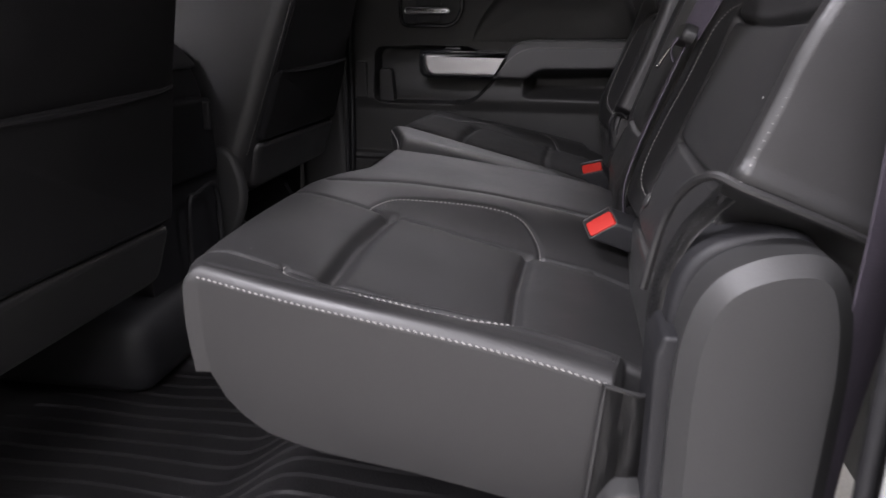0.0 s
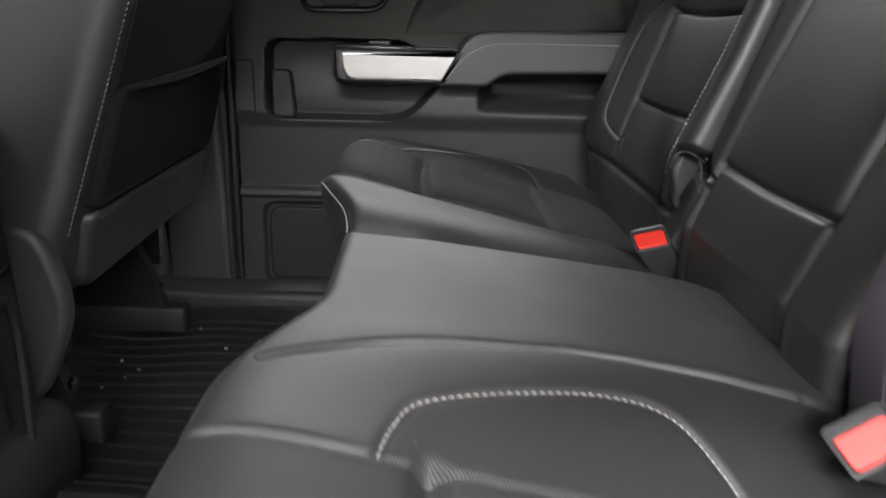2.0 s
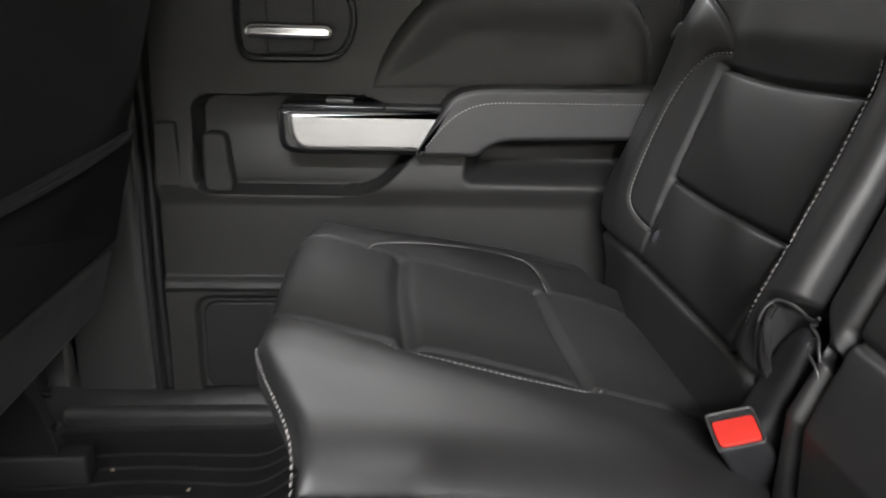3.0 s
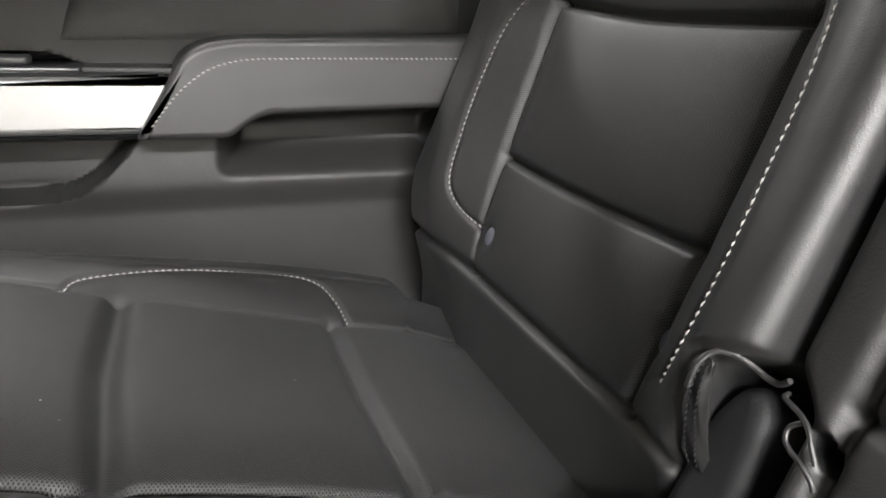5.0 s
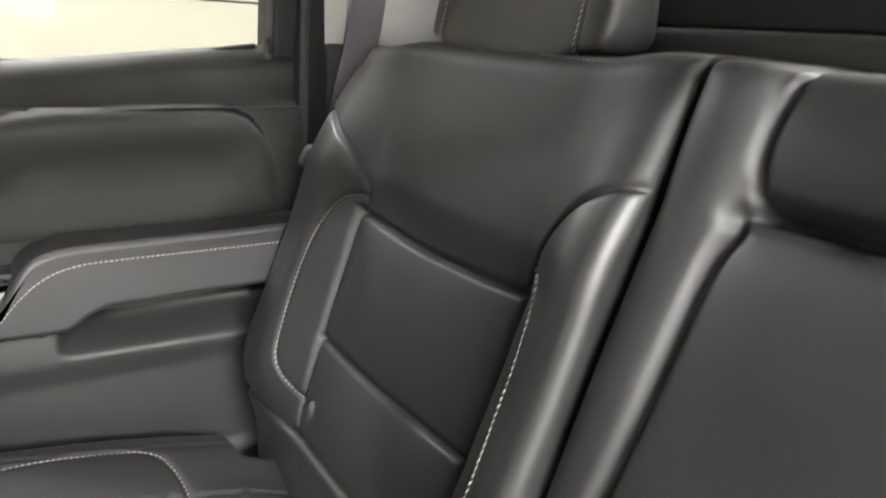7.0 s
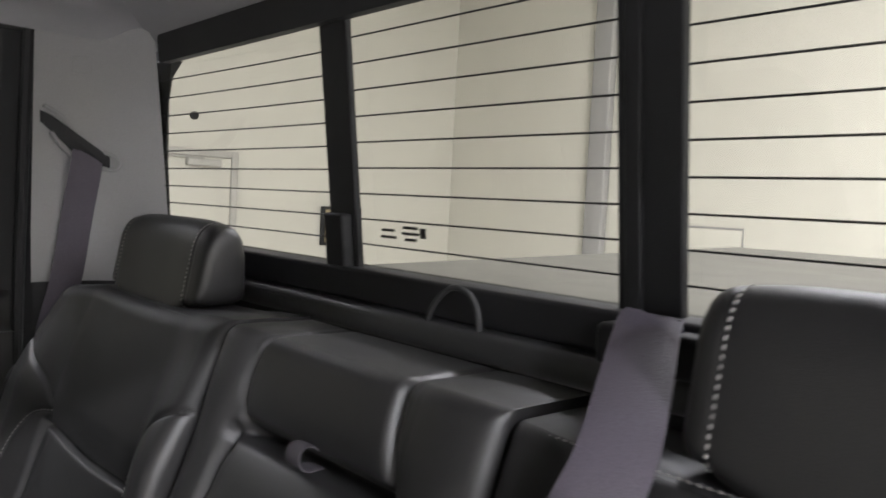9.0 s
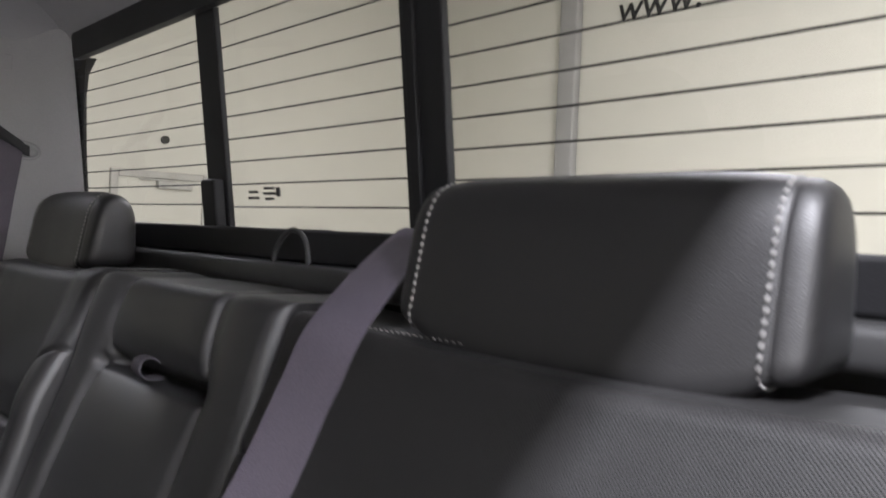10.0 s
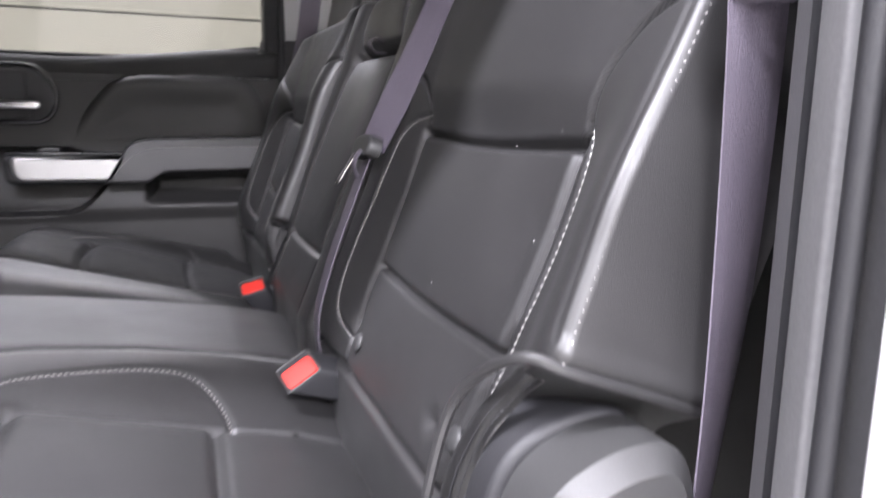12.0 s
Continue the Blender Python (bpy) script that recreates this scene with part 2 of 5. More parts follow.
def ribbon(pts, wide, width, thick=0.0013, bm=None):
    """A strap along pts; wide is the direction across it, one for all or one for each point."""
    bm = bm or bmesh.new()
    pts = [Vector(p) for p in pts]
    rings = []
    for i, p in enumerate(pts):
        d = (pts[min(i + 1, len(pts) - 1)] - pts[max(i - 1, 0)]).normalized()
        w = Vector(wide[i] if isinstance(wide, list) else wide)
        w = (w - d * w.dot(d)).normalized()
        nn = d.cross(w)
        ring = []
        m = 8
        for s in (1, -1):
            for j in range(m + 1):
                f = (j / m - 0.5) * s
                rib = 0.0004 * math.cos(f * math.tau * 4)
                ring.append(bm.verts.new(p + w * width * f + nn * s * (thick + rib) * (1 - abs(2 * f) ** 6 * 0.7)))
        rings.append(ring)
    for a, b in zip(rings, rings[1:]):
        for j in range(len(a)):
            bm.faces.new((a[j - 1], a[j], b[j], b[j - 1]))
    bm.faces.new(rings[0][::-1])
    bm.faces.new(rings[-1])
    return bm


def stitches(name, lines, parent, size=0.00095, pitch=0.0060, label="pale contrast stitching", mat=None):
    """Short thread stitches along lines of space; each line is (points, normal)."""
    vs, fs = [], []
    for pts, nrm in lines:
        pts = [Vector(p) for p in pts]
        nrm = Vector(nrm).normalized()
        run, nxt = 0.0, 0.0
        for a, b in zip(pts, pts[1:]):
            d = (b - a)
            ln = d.length
            if ln < 1e-7:
                continue
            d /= ln
            w = d.cross(nrm).normalized()
            n2 = w.cross(d)
            while nxt < run + ln:
                c = a + d * (nxt - run)
                lean = (d + w * 0.22).normalized()
                i = len(vs)
                hl = pitch * 0.44
                vs += [c - lean * hl - n2 * size * 0.6, c - w * size, c + n2 * size * 1.1, c + w * size, c + lean * hl - n2 * size * 0.6, c - n2 * size]
                fs += [(i, i + 2, i + 1), (i, i + 3, i + 2), (i + 4, i + 1, i + 2), (i + 4, i + 2, i + 3), (i, i + 1, i + 5), (i + 4, i + 5, i + 1), (i, i + 5, i + 3), (i + 4, i + 3, i + 5)]
                nxt += pitch
            run += ln
    ob = raw(name, [tuple(v) for v in vs], fs, mat or THREAD, parent, label)
    ob["kind"] = "stuff"
    return ob


# ---------------- padded shells ----------------
def seg_dist(U, V, line):
    """Distance from each grid point to a line of (u, v) points."""
    best = np.full(U.shape, 9.0)
    for (a, b), (c, d) in zip(line, line[1:]):
        du, dv = c - a, d - b
        t = np.clip(((U - a) * du + (V - b) * dv) / max(du * du + dv * dv, 1e-12), 0, 1)
        best = np.minimum(best, np.hypot(U - a - t * du, V - b - t * dv))
    return best


def inside(U, V, poly):
    hit = np.zeros(U.shape, bool)
    for (a, b), (c, d) in zip(poly, poly[1:] + poly[:1]):
        cross = ((b > V) != (d > V)) & (U < (c - a) * (V - b) / (d - b + 1e-12) + a)
        hit ^= cross
    return hit


def smooth01(x, a, b):
    t = np.clip((x - a) / (b - a), 0, 1)
    return t * t * (3 - 2 * t)


def steps(depth, r, wrap):
    """How far out and how far down each step round an edge goes, from the front outward."""
    if not wrap:
        return []
    arc = [(r * math.sin(a) - r, r * (1 - math.cos(a))) for a in (math.radians(x) for x in (12, 25, 38, 51, 64, 77, 90))]
    return arc + [(0.0, ("deep", f)) for f in (0.15, 0.32, 0.5, 0.75, 1.0)]


def shell(nu, nv, uL, uR, vL, vR, wraps, r, deep, height, place, regions, fallback, sides):
    """A padded shell over an outline, wrapped round its edges. uL, uR: edges by v's share; vL, vR by u's share; deep(side, share):
    how far the side goes back; height(U, V): the padding; place(u, v, h, drop): the point; regions: (name, outline) in u, v.
    Returns {name: (points, faces, normals)}, the normals running on across the seams."""
    wl, wr, wb, wt = wraps
    cu = [("L", *s) for s in reversed(steps(0, r, wl))] + [("F", i / nu, 0) for i in range(nu + 1)] + [("R", *s) for s in steps(0, r, wr)]
    cv = [("L", *s) for s in reversed(steps(0, r, wb))] + [("F", i / nv, 0) for i in range(nv + 1)] + [("R", *s) for s in steps(0, r, wt)]
    n, m = len(cu), len(cv)
    U, V, D = np.zeros((m, n)), np.zeros((m, n)), np.zeros((m, n))
    tag = np.empty((m, n), object)
    for j, (kv, av, dv) in enumerate(cv):
        fv = av if kv == "F" else (0.0 if kv == "L" else 1.0)
        for i, (ku, au, du) in enumerate(cu):
            fu = au if ku == "F" else (0.0 if ku == "L" else 1.0)
            lo, hi = uL(fv), uR(fv)
            rl, rr = (r if wl else 0), (r if wr else 0)
            u = lo + rl + fu * (hi - rr - lo - rl) if ku == "F" else (lo - au if ku == "L" else hi + au)
            b0, b1 = vL(fu), vR(fu)
            rb, rt = (r if wb else 0), (r if wt else 0)
            v = b0 + rb + fv * (b1 - rt - b0 - rb) if kv == "F" else (b0 - av if kv == "L" else b1 + av)
            drops = []
            for kk, dd, share in ((ku, du, fv), (kv, dv, fu)):
                if kk != "F":
                    side = {"L": 0, "R": 1}[kk] + (0 if kk is ku and dd is du else 2)
                    full = deep(side, share)
                    drops.append((r + dd[1] * (full - r)) if isinstance(dd, tuple) else dd)
            drop = 0.0 if not drops else max(drops) + (0.41 * min(min(drops), r) * (1 - min(1, max(0, max(drops) - r) / 0.05)) if len(drops) > 1 else 0)
            U[j, i], V[j, i], D[j, i] = u, v, drop
            tag[j, i] = (ku != "F" and isinstance(du, tuple), kv != "F" and isinstance(dv, tuple), ku, kv)
    H = height(U, V)
    P = [place(U[j, i], V[j, i], H[j, i], D[j, i]) for j in range(m) for i in range(n)]
    G = np.array([tuple(p) for p in P]).reshape(m, n, 3)
    N = np.cross(np.gradient(G, axis=1), np.gradient(G, axis=0))
    N = (N / np.maximum(np.linalg.norm(N, axis=2, keepdims=True), 1e-12)).reshape(-1, 3)
    Uc = (U[1:, 1:] + U[:-1, :-1]) / 2
    Vc = (V[1:, 1:] + V[:-1, :-1]) / 2
    owner = np.full(Uc.shape, fallback, object)
    for name, poly in regions:
        owner[inside(Uc, Vc, poly)] = name
    for j in range(m - 1):
        for i in range(n - 1):
            t = tag[j, i] if tag[j, i][0] or tag[j, i][1] else tag[j + 1, i + 1]
            if t[0] and sides.get("u" + t[2]):
                owner[j, i] = sides["u" + t[2]]
            elif t[1] and sides.get("v" + t[3]):
                owner[j, i] = sides["v" + t[3]]
    out = {}
    for name in sorted(set(owner.ravel())):
        idx, pts, faces, nrm = {}, [], [], []
        for j, i in zip(*np.nonzero(owner == name)):
            f = []
            for q in (j * n + i, j * n + i + 1, (j + 1) * n + i + 1, (j + 1) * n + i):
                if q not in idx:
                    idx[q] = len(pts)
                    pts.append(P[q])
                    nrm.append(tuple(N[q]))
                f.append(idx[q])
            faces.append(f)
        out[name] = (pts, faces, nrm)
    return out


# ---------------- rear seat ----------------
BO, BU, BN = Vector((0.485, 0, 0.30)), Vector((0.3665, 0, 0.9304)), Vector((-0.9304, 0, 0.3665))


def back_at(y, s, h):
    p = BO + BU * s + BN * h
    return Vector((p.x, y, p.z))


def seat_at(x, y, h):
    return Vector((x + 0.24 * h, y, 0.36 - 0.25 * (x - 0.08) + 0.97 * h))


def groove(H, U, V, lines):
    for line, depth, width in lines:
        d = seg_dist(U, V, [tuple(p) for p in line])
        H = H - depth * np.exp(-(d / width) ** 2) - 0.14 * depth * np.exp(-(d / (width * 3.5)) ** 2)
    return H


def curve2(pts, n=6):
    return [(p[0], p[1]) for p in spline([(a, b, 0) for a, b in pts], n)]


def outboard_back(seat, sg):
    """The padded back of an outer place; sg is +1 on the far side and -1 on the near one. Drawn with y counted outward."""
    inn, out = (0.193 if sg > 0 else 0.172), 0.678
    eo = 0.565 if sg > 0 else 0.583
    seamI = curve2([(0.195, 0.386), (0.232, 0.366), (0.262, 0.335), (0.277, 0.300), (0.281, 0.286)])
    top = curve2([(eo, 0.286), (0.43, 0.280), (0.281, 0.286)])
    mid = curve2([(eo - 0.006, 0.142), (0.43, 0.140), (0.283, 0.145)])
    edgeO = curve2([(eo, 0.286), (eo - 0.001, 0.22), (eo - 0.006, 0.142), (eo - 0.014, 0.08), (eo - 0.025, 0.036)])
    edgeI = curve2([(0.281, 0.286), (0.283, 0.22), (0.283, 0.14), (0.285, 0.08), (0.288, 0.036)])
    stI = curve2([(0.272, 0.308), (0.262, 0.296), (0.252, 0.255), (0.248, 0.20), (0.244, 0.15), (0.2465, 0.104), (0.250, 0.087), (0.256, 0.072)])
    if sg > 0:
        seamO = curve2([(0.682, 0.386), (0.622, 0.360), (0.580, 0.338), (0.560, 0.316), (0.557, 0.300), (eo - 0.003, 0.288)])
        stO = curve2([(0.560, 0.303), (0.586, 0.291), (0.604, 0.25), (0.609, 0.20), (0.606, 0.145), (0.599, 0.10), (0.580, 0.08), (0.545, 0.072)])
    else:
        # the wide pad of the near place lies inward, the plain seam outward
        seamI = curve2([(0.170, 0.368), (0.208, 0.355), (0.258, 0.338), (0.287, 0.317), (0.291, 0.301), (0.281, 0.286)])
        seamO = curve2([(0.680, 0.384), (0.656, 0.376), (0.624, 0.359), (0.603, 0.336), (0.592, 0.314), (0.588, 0.298), (eo, 0.286)])
        stO = curve2([(0.588, 0.300), (0.597, 0.284), (0.600, 0.257), (0.597, 0.216), (0.591, 0.168), (0.584, 0.112), (0.573, 0.074)])
        stI = curve2([(0.287, 0.302), (0.258, 0.293), (0.238, 0.272), (0.229, 0.235), (0.224, 0.19), (0.220, 0.148), (0.224, 0.105), (0.242, 0.075), (0.285, 0.064)])

    def height(Y, S):
        b = smooth01(S, -0.02, 0.10) * (1 - (0.55 if sg > 0 else 0.85) * smooth01(S, 0.30, 0.44))
        h = 0.012 * smooth01(S, 0.20, 0.42)
        h = h + (1 - smooth01(Y, 0.215, 0.292)) * (0.034 if sg > 0 else 0.013) * b
        if sg > 0:
            h = h + smooth01(Y, eo - 0.02, eo + 0.06) * 0.034 * b
        else:
            h = h + smooth01(Y, eo + 0.008, eo + 0.092) * 0.030 * smooth01(S, -0.02, 0.10) * (1 - 0.9 * smooth01(S, 0.24, 0.40))
        for poly_c, hw, hh, amp in (((0.423, 0.213), 0.14, 0.072, 0.007), ((0.423, 0.085), 0.135, 0.052, 0.005)):
            q = np.clip(1 - ((Y - poly_c[0]) / hw) ** 4, 0, 1) * np.clip(1 - ((S - poly_c[1]) / hh) ** 2, 0, 1)
            h = h + amp * q ** 1.25
        h = h + 0.012 * np.clip(1 - ((Y - 0.43) / 0.24) ** 2, 0, 1) * smooth01(S, 0.285, 0.33)
        h = groove(h, Y, S, [(seamO, 0.0055, 0.0026), (seamI, 0.0055, 0.0026), (top, 0.009, 0.0034), (mid, 0.008, 0.0032), (edgeO, 0.007, 0.004), (edgeI, 0.007, 0.004),
                             (stO, 0.0035, 0.0024), (stI, 0.0035, 0.0024)])
        if sg < 0:
            h = groove(h, Y, S, [([(outer((s + 0.12) / span) - 0.0085, s) for s in np.linspace(0.175, 0.440, 20)], 0.0014, 0.0022)])
        h = groove(h, Y, S, [([(0.525, 0.072), (0.526, 0.072)], 0.006, 0.009), ([(0.285, 0.086), (0.286, 0.086)], 0.004, 0.009)])
        h = groove(h, Y, S, [([(0.15, 0.034), (0.72, 0.034)], 0.010, 0.005)])
        return h - 0.42 * np.clip(0.035 - S, 0, 1)

    span = 0.574 if sg > 0 else 0.558

    def outer(fv):
        s = -0.12 + fv * span
        e = out - 0.006 * smooth01(s, 0.36, 0.43) - 0.034 * smooth01(s, 0.435, 0.49)
        e = e - (0.026 if sg > 0 else 0.0) * smooth01(s, 0.40, 0.48)
        if sg < 0:
            e = float(np.interp(s, (0.16, 0.18, 0.23, 0.27, 0.30, 0.37, 0.42, 0.435, 0.46), (0.690, 0.684, 0.681, 0.680, 0.677, 0.668, 0.660, 0.654, 0.640))) - 0.066 * (1 - smooth01(s, 0.125, 0.172))
        return e

    def inner(fv):
        s = -0.12 + fv * 0.574
        return inn + (0.032 * (1 - smooth01(s, 0.096, 0.116)) if sg > 0 else 0.0)

    def place(u, v, h, drop):
        p = back_at(u, v, h)
        return (p.x - BN.x * drop, sg * u, p.z - BN.z * drop * (1 - 0.95 * float(smooth01(np.array(v), 0.428, 0.452))))

    insert = [p for p in top] + [p for p in edgeI] + [p for p in edgeO[::-1]]
    insU = [p for p in top] + [p for p in edgeI if p[1] > 0.14] + mid[::-1] + [p for p in edgeO[::-1] if p[1] > 0.14]
    wingO = edgeO + [(0.53, -0.1), (0.80, -0.1), (0.80, 0.388)] + seamO
    wingI = edgeI + [(0.29, -0.1), (0.1, -0.1), (0.1, 0.386)] + seamI
    padO = stO + [p for p in edgeO if p[1] > 0.07][::-1]
    padI = stI + [p for p in edgeI if p[1] > 0.05][::-1]
    def crown(f):
        if sg > 0:
            return 0.474 - 0.006 * math.cos((f - 0.5) * 4) - 0.018 * float(smooth01(np.array(f), 0.80, 1.0))
        return 0.471 - 0.010 * math.cos((f - 0.5) * 3.2) - 0.023 * max(0.0, (f - 0.80) / 0.20) ** 5

    made = shell(230, 270, inner, outer, lambda f: -0.12, crown, (True, True, False, True), 0.016 if sg > 0 else 0.010,
                 lambda side, f: 0.11 if side != 3 else 0.10, height, place,
                 [("bolster_outer", wingO), ("bolster_inner", wingI), ("lower_insert", insert), ("upper_insert", insU), ("bolster_pad", padO), ("bolster_pad_inner", padI), ("backrest_roll", [(0.0, -0.3), (0.9, -0.3), (0.9, 0.034), (0.0, 0.034)])],
                 "backrest_upper", {"uR": "side_panel", "uL": "inner_side_panel", "vR": "backrest_top"})
    for name, (pts, faces, nrm) in made.items():
        perf = name in ("lower_insert", "upper_insert", "bolster_pad", "bolster_pad_inner", "backrest_upper")
        raw(name, pts, faces, PERF if perf else LEATHER, seat, "perforated black leather" if perf else "", normals=nrm)

    def lift(line, off=0.0025, shift=0.0):
        arr = np.array(line)
        h = height(arr[:, 0], arr[:, 1])
        return [Vector(place(a + shift, b, q + off, 0)) for (a, b), q in zip(arr.tolist(), h)]

    edge = [(outer((s + 0.12) / span) - 0.004, s) for s in np.linspace(0.165, 0.448 if sg > 0 else 0.440, 34)]
    edge3 = []
    for u, s in edge:
        hh = float(height(np.array([u - 0.012]), np.array([s]))[0])
        edge3.append(Vector(place(u + 0.0030, s, hh, 0.0065)))
    rowI = [(a - 0.011, b) for a, b in stI] if sg > 0 else stI
    lines = [(lift(stO), BN), (lift(rowI, 0.0032 if sg > 0 else 0.0025), BN), (edge3, (BN.x, sg * 0.6, BN.z))]
    topl = [Vector(place(u, 0.4685, float(height(np.array([u]), np.array([0.465]))[0]) + 0.001, 0.008)) for u in np.linspace(0.20, 0.36, 12)]
    lines.append((topl, (BN.x, 0, 0.8)))
    stitches("backrest_stitching", lines, seat, 0.0009, 0.0058)
    for y, z in ((0.525, 0.072), (0.285, 0.086)) if sg > 0 else ((0.563, 0.076), (0.325, 0.070)):
        c = back_at(sg * y, z, float(height(np.array([y]), np.array([z]))[0]) + 0.002)
        bm = bmesh.new()
        m = Matrix.Translation(c) @ BN.to_track_quat("Z", "Y").to_matrix().to_4x4()
        bmesh.ops.create_uvsphere(bm, u_segments=20, v_segments=10, radius=0.0095, matrix=m @ Matrix.Diagonal((1, 1, 0.35, 1)))
        part("button", bm, BUTTON if sg > 0 else PLASTIC, seat, "round black tether button")


def headrest(seat, y0, y1, cap):
    prof = rounded([(0.655, 0.729), (0.674, 0.846), (0.728, 0.843), (0.730, 0.732)], [0.018, 0.040, 0.046, 0.018], 8)
    cen = Vector((0.695, 0.79))

    def rings(stations):
        bm = bmesh.new()
        rs = []
        for y, k in stations:
            e = min(1.0, max(0.0, (abs(y - (y0 + y1) / 2) - (y1 - y0) / 2 + 0.05) / 0.05)) ** 2
            rs.append([bm.verts.new((cen.x + (p.x - cen.x) * k * (1 - 0.06 * e), y, cen.y + (p.y - cen.y) * k * (1 - (0.26 if p.y < cen.y else 0.05) * e))) for p in prof])
        for a, b in zip(rs, rs[1:]):
            for j in range(len(prof)):
                bm.faces.new((a[j - 1], a[j], b[j], b[j - 1]))
        bm.faces.new(rs[0][::-1])
        bm.faces.new(rs[-1])
        return bm
    w = y1 - y0
    body = part("headrest", rings([(y0, 0.965), (y0 + 0.002, 0.985), (y0 + 0.008, 0.998)] + [(y0 + w * i / 24, 1 + 0.012 * math.sin(math.pi * i / 24)) for i in range(2, 23)]
                                  + [(y1 - 0.008, 0.998), (y1 - 0.002, 0.985), (y1, 0.965)]), LEATHER, seat, "black leather headrest with stitched ends")
    for ya, sg in ((y0, -1), (y1, 1)):
        part("headrest_cap", rings([(ya + sg * d * cap, k) for d, k in ((-0.05, 0.955), (0.09, 0.985), (0.24, 0.98), (0.47, 0.955), (0.70, 0.905), (0.85, 0.84), (0.94, 0.73), (1.0, 0.5))]), LEATHER, body)
        ln = [Vector((cen.x + (p.x - cen.x) * 0.995, ya - sg * 0.003, cen.y + (p.y - cen.y) * 0.995 * (1 - (0.24 if p.y < cen.y else 0.045)))) for p in prof]
        half = [p for p in ln if p.x < 0.708]
        half = half[-1:] + half[:-1] if (half[0] - half[-1]).length < 0.001 else half
        seq = sorted(half, key=lambda p: math.atan2(p.z - 0.79, 0.715 - p.x))
        stitches("headrest_stitching", [(seq, (-0.8, 0, 0.5))], body, 0.00105, 0.0052)
    for y in (y0 + w * 0.28, y1 - w * 0.28):
        part("headrest_post", tube([(0.700, y, 0.66), (0.697, y, 0.78)], 0.006, 12), CHROME, seat)


def cushion(seat, sg, wide):
    """The seat cushion. wide: with the middle place joined on. y is counted outward."""
    if wide:
        inn = lambda f: -0.052
    else:
        inn = lambda f: 0.044 + 0.03 * f
    ins_in, ins_out = 0.302, 0.556
    t1, t2 = 0.203, 0.374
    arc = curve2([(0.174, ins_in), (0.181, 0.272), (0.197, 0.246), (0.25, 0.224), (0.31, 0.213), (0.352, 0.222), (0.381, 0.262), (0.391, ins_in)])
    arcO = curve2([(0.160, ins_out), (0.176, 0.584), (0.235, 0.610), (0.308, 0.622), (0.360, 0.618), (0.384, 0.588), (0.392, ins_out)])
    if not wide:
        arc = curve2([(0.181, ins_in), (0.192, 0.293), (0.25, 0.284), (0.31, 0.281), (0.365, 0.286), (0.391, ins_in)])
    lineI = curve2([(0.07, ins_in + 0.012), (0.15, ins_in + 0.002), (0.30, ins_in), (0.44, 0.292), (0.52, 0.285)])
    lineO = curve2([(0.07, 0.560), (0.15, 0.562), (0.30, ins_out), (0.40, 0.556), (0.52, 0.56)])
    seams = [(lineI, 0.006, 0.0034), (lineO, 0.0045, 0.0026), ([(t1, ins_in), (t1 - 0.006, 0.43), (t1, ins_out)], 0.010, 0.0085), ([(t2, ins_in), (t2 - 0.004, 0.43), (t2, ins_out)], 0.007, 0.006),
             (arc, 0.0035, 0.003), (arcO, 0.0035, 0.003)]
    if wide:
        mb = curve2([(0.10, 0.228), (0.13, 0.208), (0.16, 0.193), (0.20, 0.182), (0.25, 0.174), (0.30, 0.168), (0.36, 0.172), (0.43, 0.180), (0.52, 0.185)])
        seams.append((mb, 0.008, 0.003))

    def height(X, Y):
        h = (0.004 + (0.035 if wide else 0.026) * smooth01(X, 0.06, 0.42)) * smooth01(Y, 0.555, 0.622) * (1.0 if wide else 0.6)
        if wide:
            # the middle place stands higher towards the backrest
            hm = np.interp(X, (0.08, 0.135, 0.20, 0.30, 0.40, 0.52), (0.0, 0.006, 0.017, 0.029, 0.040, 0.046))
            h = h + hm * (1 - smooth01(Y, 0.165, 0.30))
        else:
            h = h + 0.018 * (1 - smooth01(Y, 0.190, 0.300)) * (1 - 0.6 * smooth01(X, 0.38, 0.5)) 
            ridge = np.interp(X, (0.10, 0.20, 0.30, 0.45), (0.118, 0.145, 0.160, 0.180))
            roll = np.clip((ridge - Y) / 0.062, 0, 1)
            h = h - 0.040 * (1 - np.sqrt(1 - (0.985 * roll) ** 2))
        ctr = np.clip(1 - ((Y - 0.43) / 0.125) ** 4, 0, 1)
        for c, hw in ((0.14, 0.066), (0.289, 0.086), (0.45, 0.08)):
            h = h + 0.003 * ctr * np.clip(1 - ((X - c) / hw) ** 2, 0, 1)
        h = h - (0.010 + 0.010 * smooth01(Y, 0.40, 0.60)) * (1 - smooth01(X, 0.06, 0.13)) ** 2
        h = groove(h, X, Y, seams)
        h = h - 0.0022 * np.exp(-((Y - 0.613 - 0.05 * (X - 0.1)) / 0.0022) ** 2) * smooth01(X, 0.09, 0.13)
        return h - 0.010 * smooth01(X, 0.44, 0.53)

    def front(fu):
        y = inn(0) + fu * (0.645 - inn(0))
        e = 0.075 + 0.010 * max(0, (y - 0.52) / 0.12) ** 2 + 0.009 * max(0, (y - 0.59) / 0.05) ** 2
        if wide:
            e += 0.045 * float(1 - smooth01(np.array(y), 0.10, 0.27))
        else:
            e += 0.05 * float(1 - smooth01(np.array(y), 0.05, 0.24))
        return e

    def outer(fv):
        return 0.628 + 0.03 * fv + 0.012 * math.sin(fv * 3) - 0.045 * float(smooth01(np.array(fv), 0.835, 0.865))

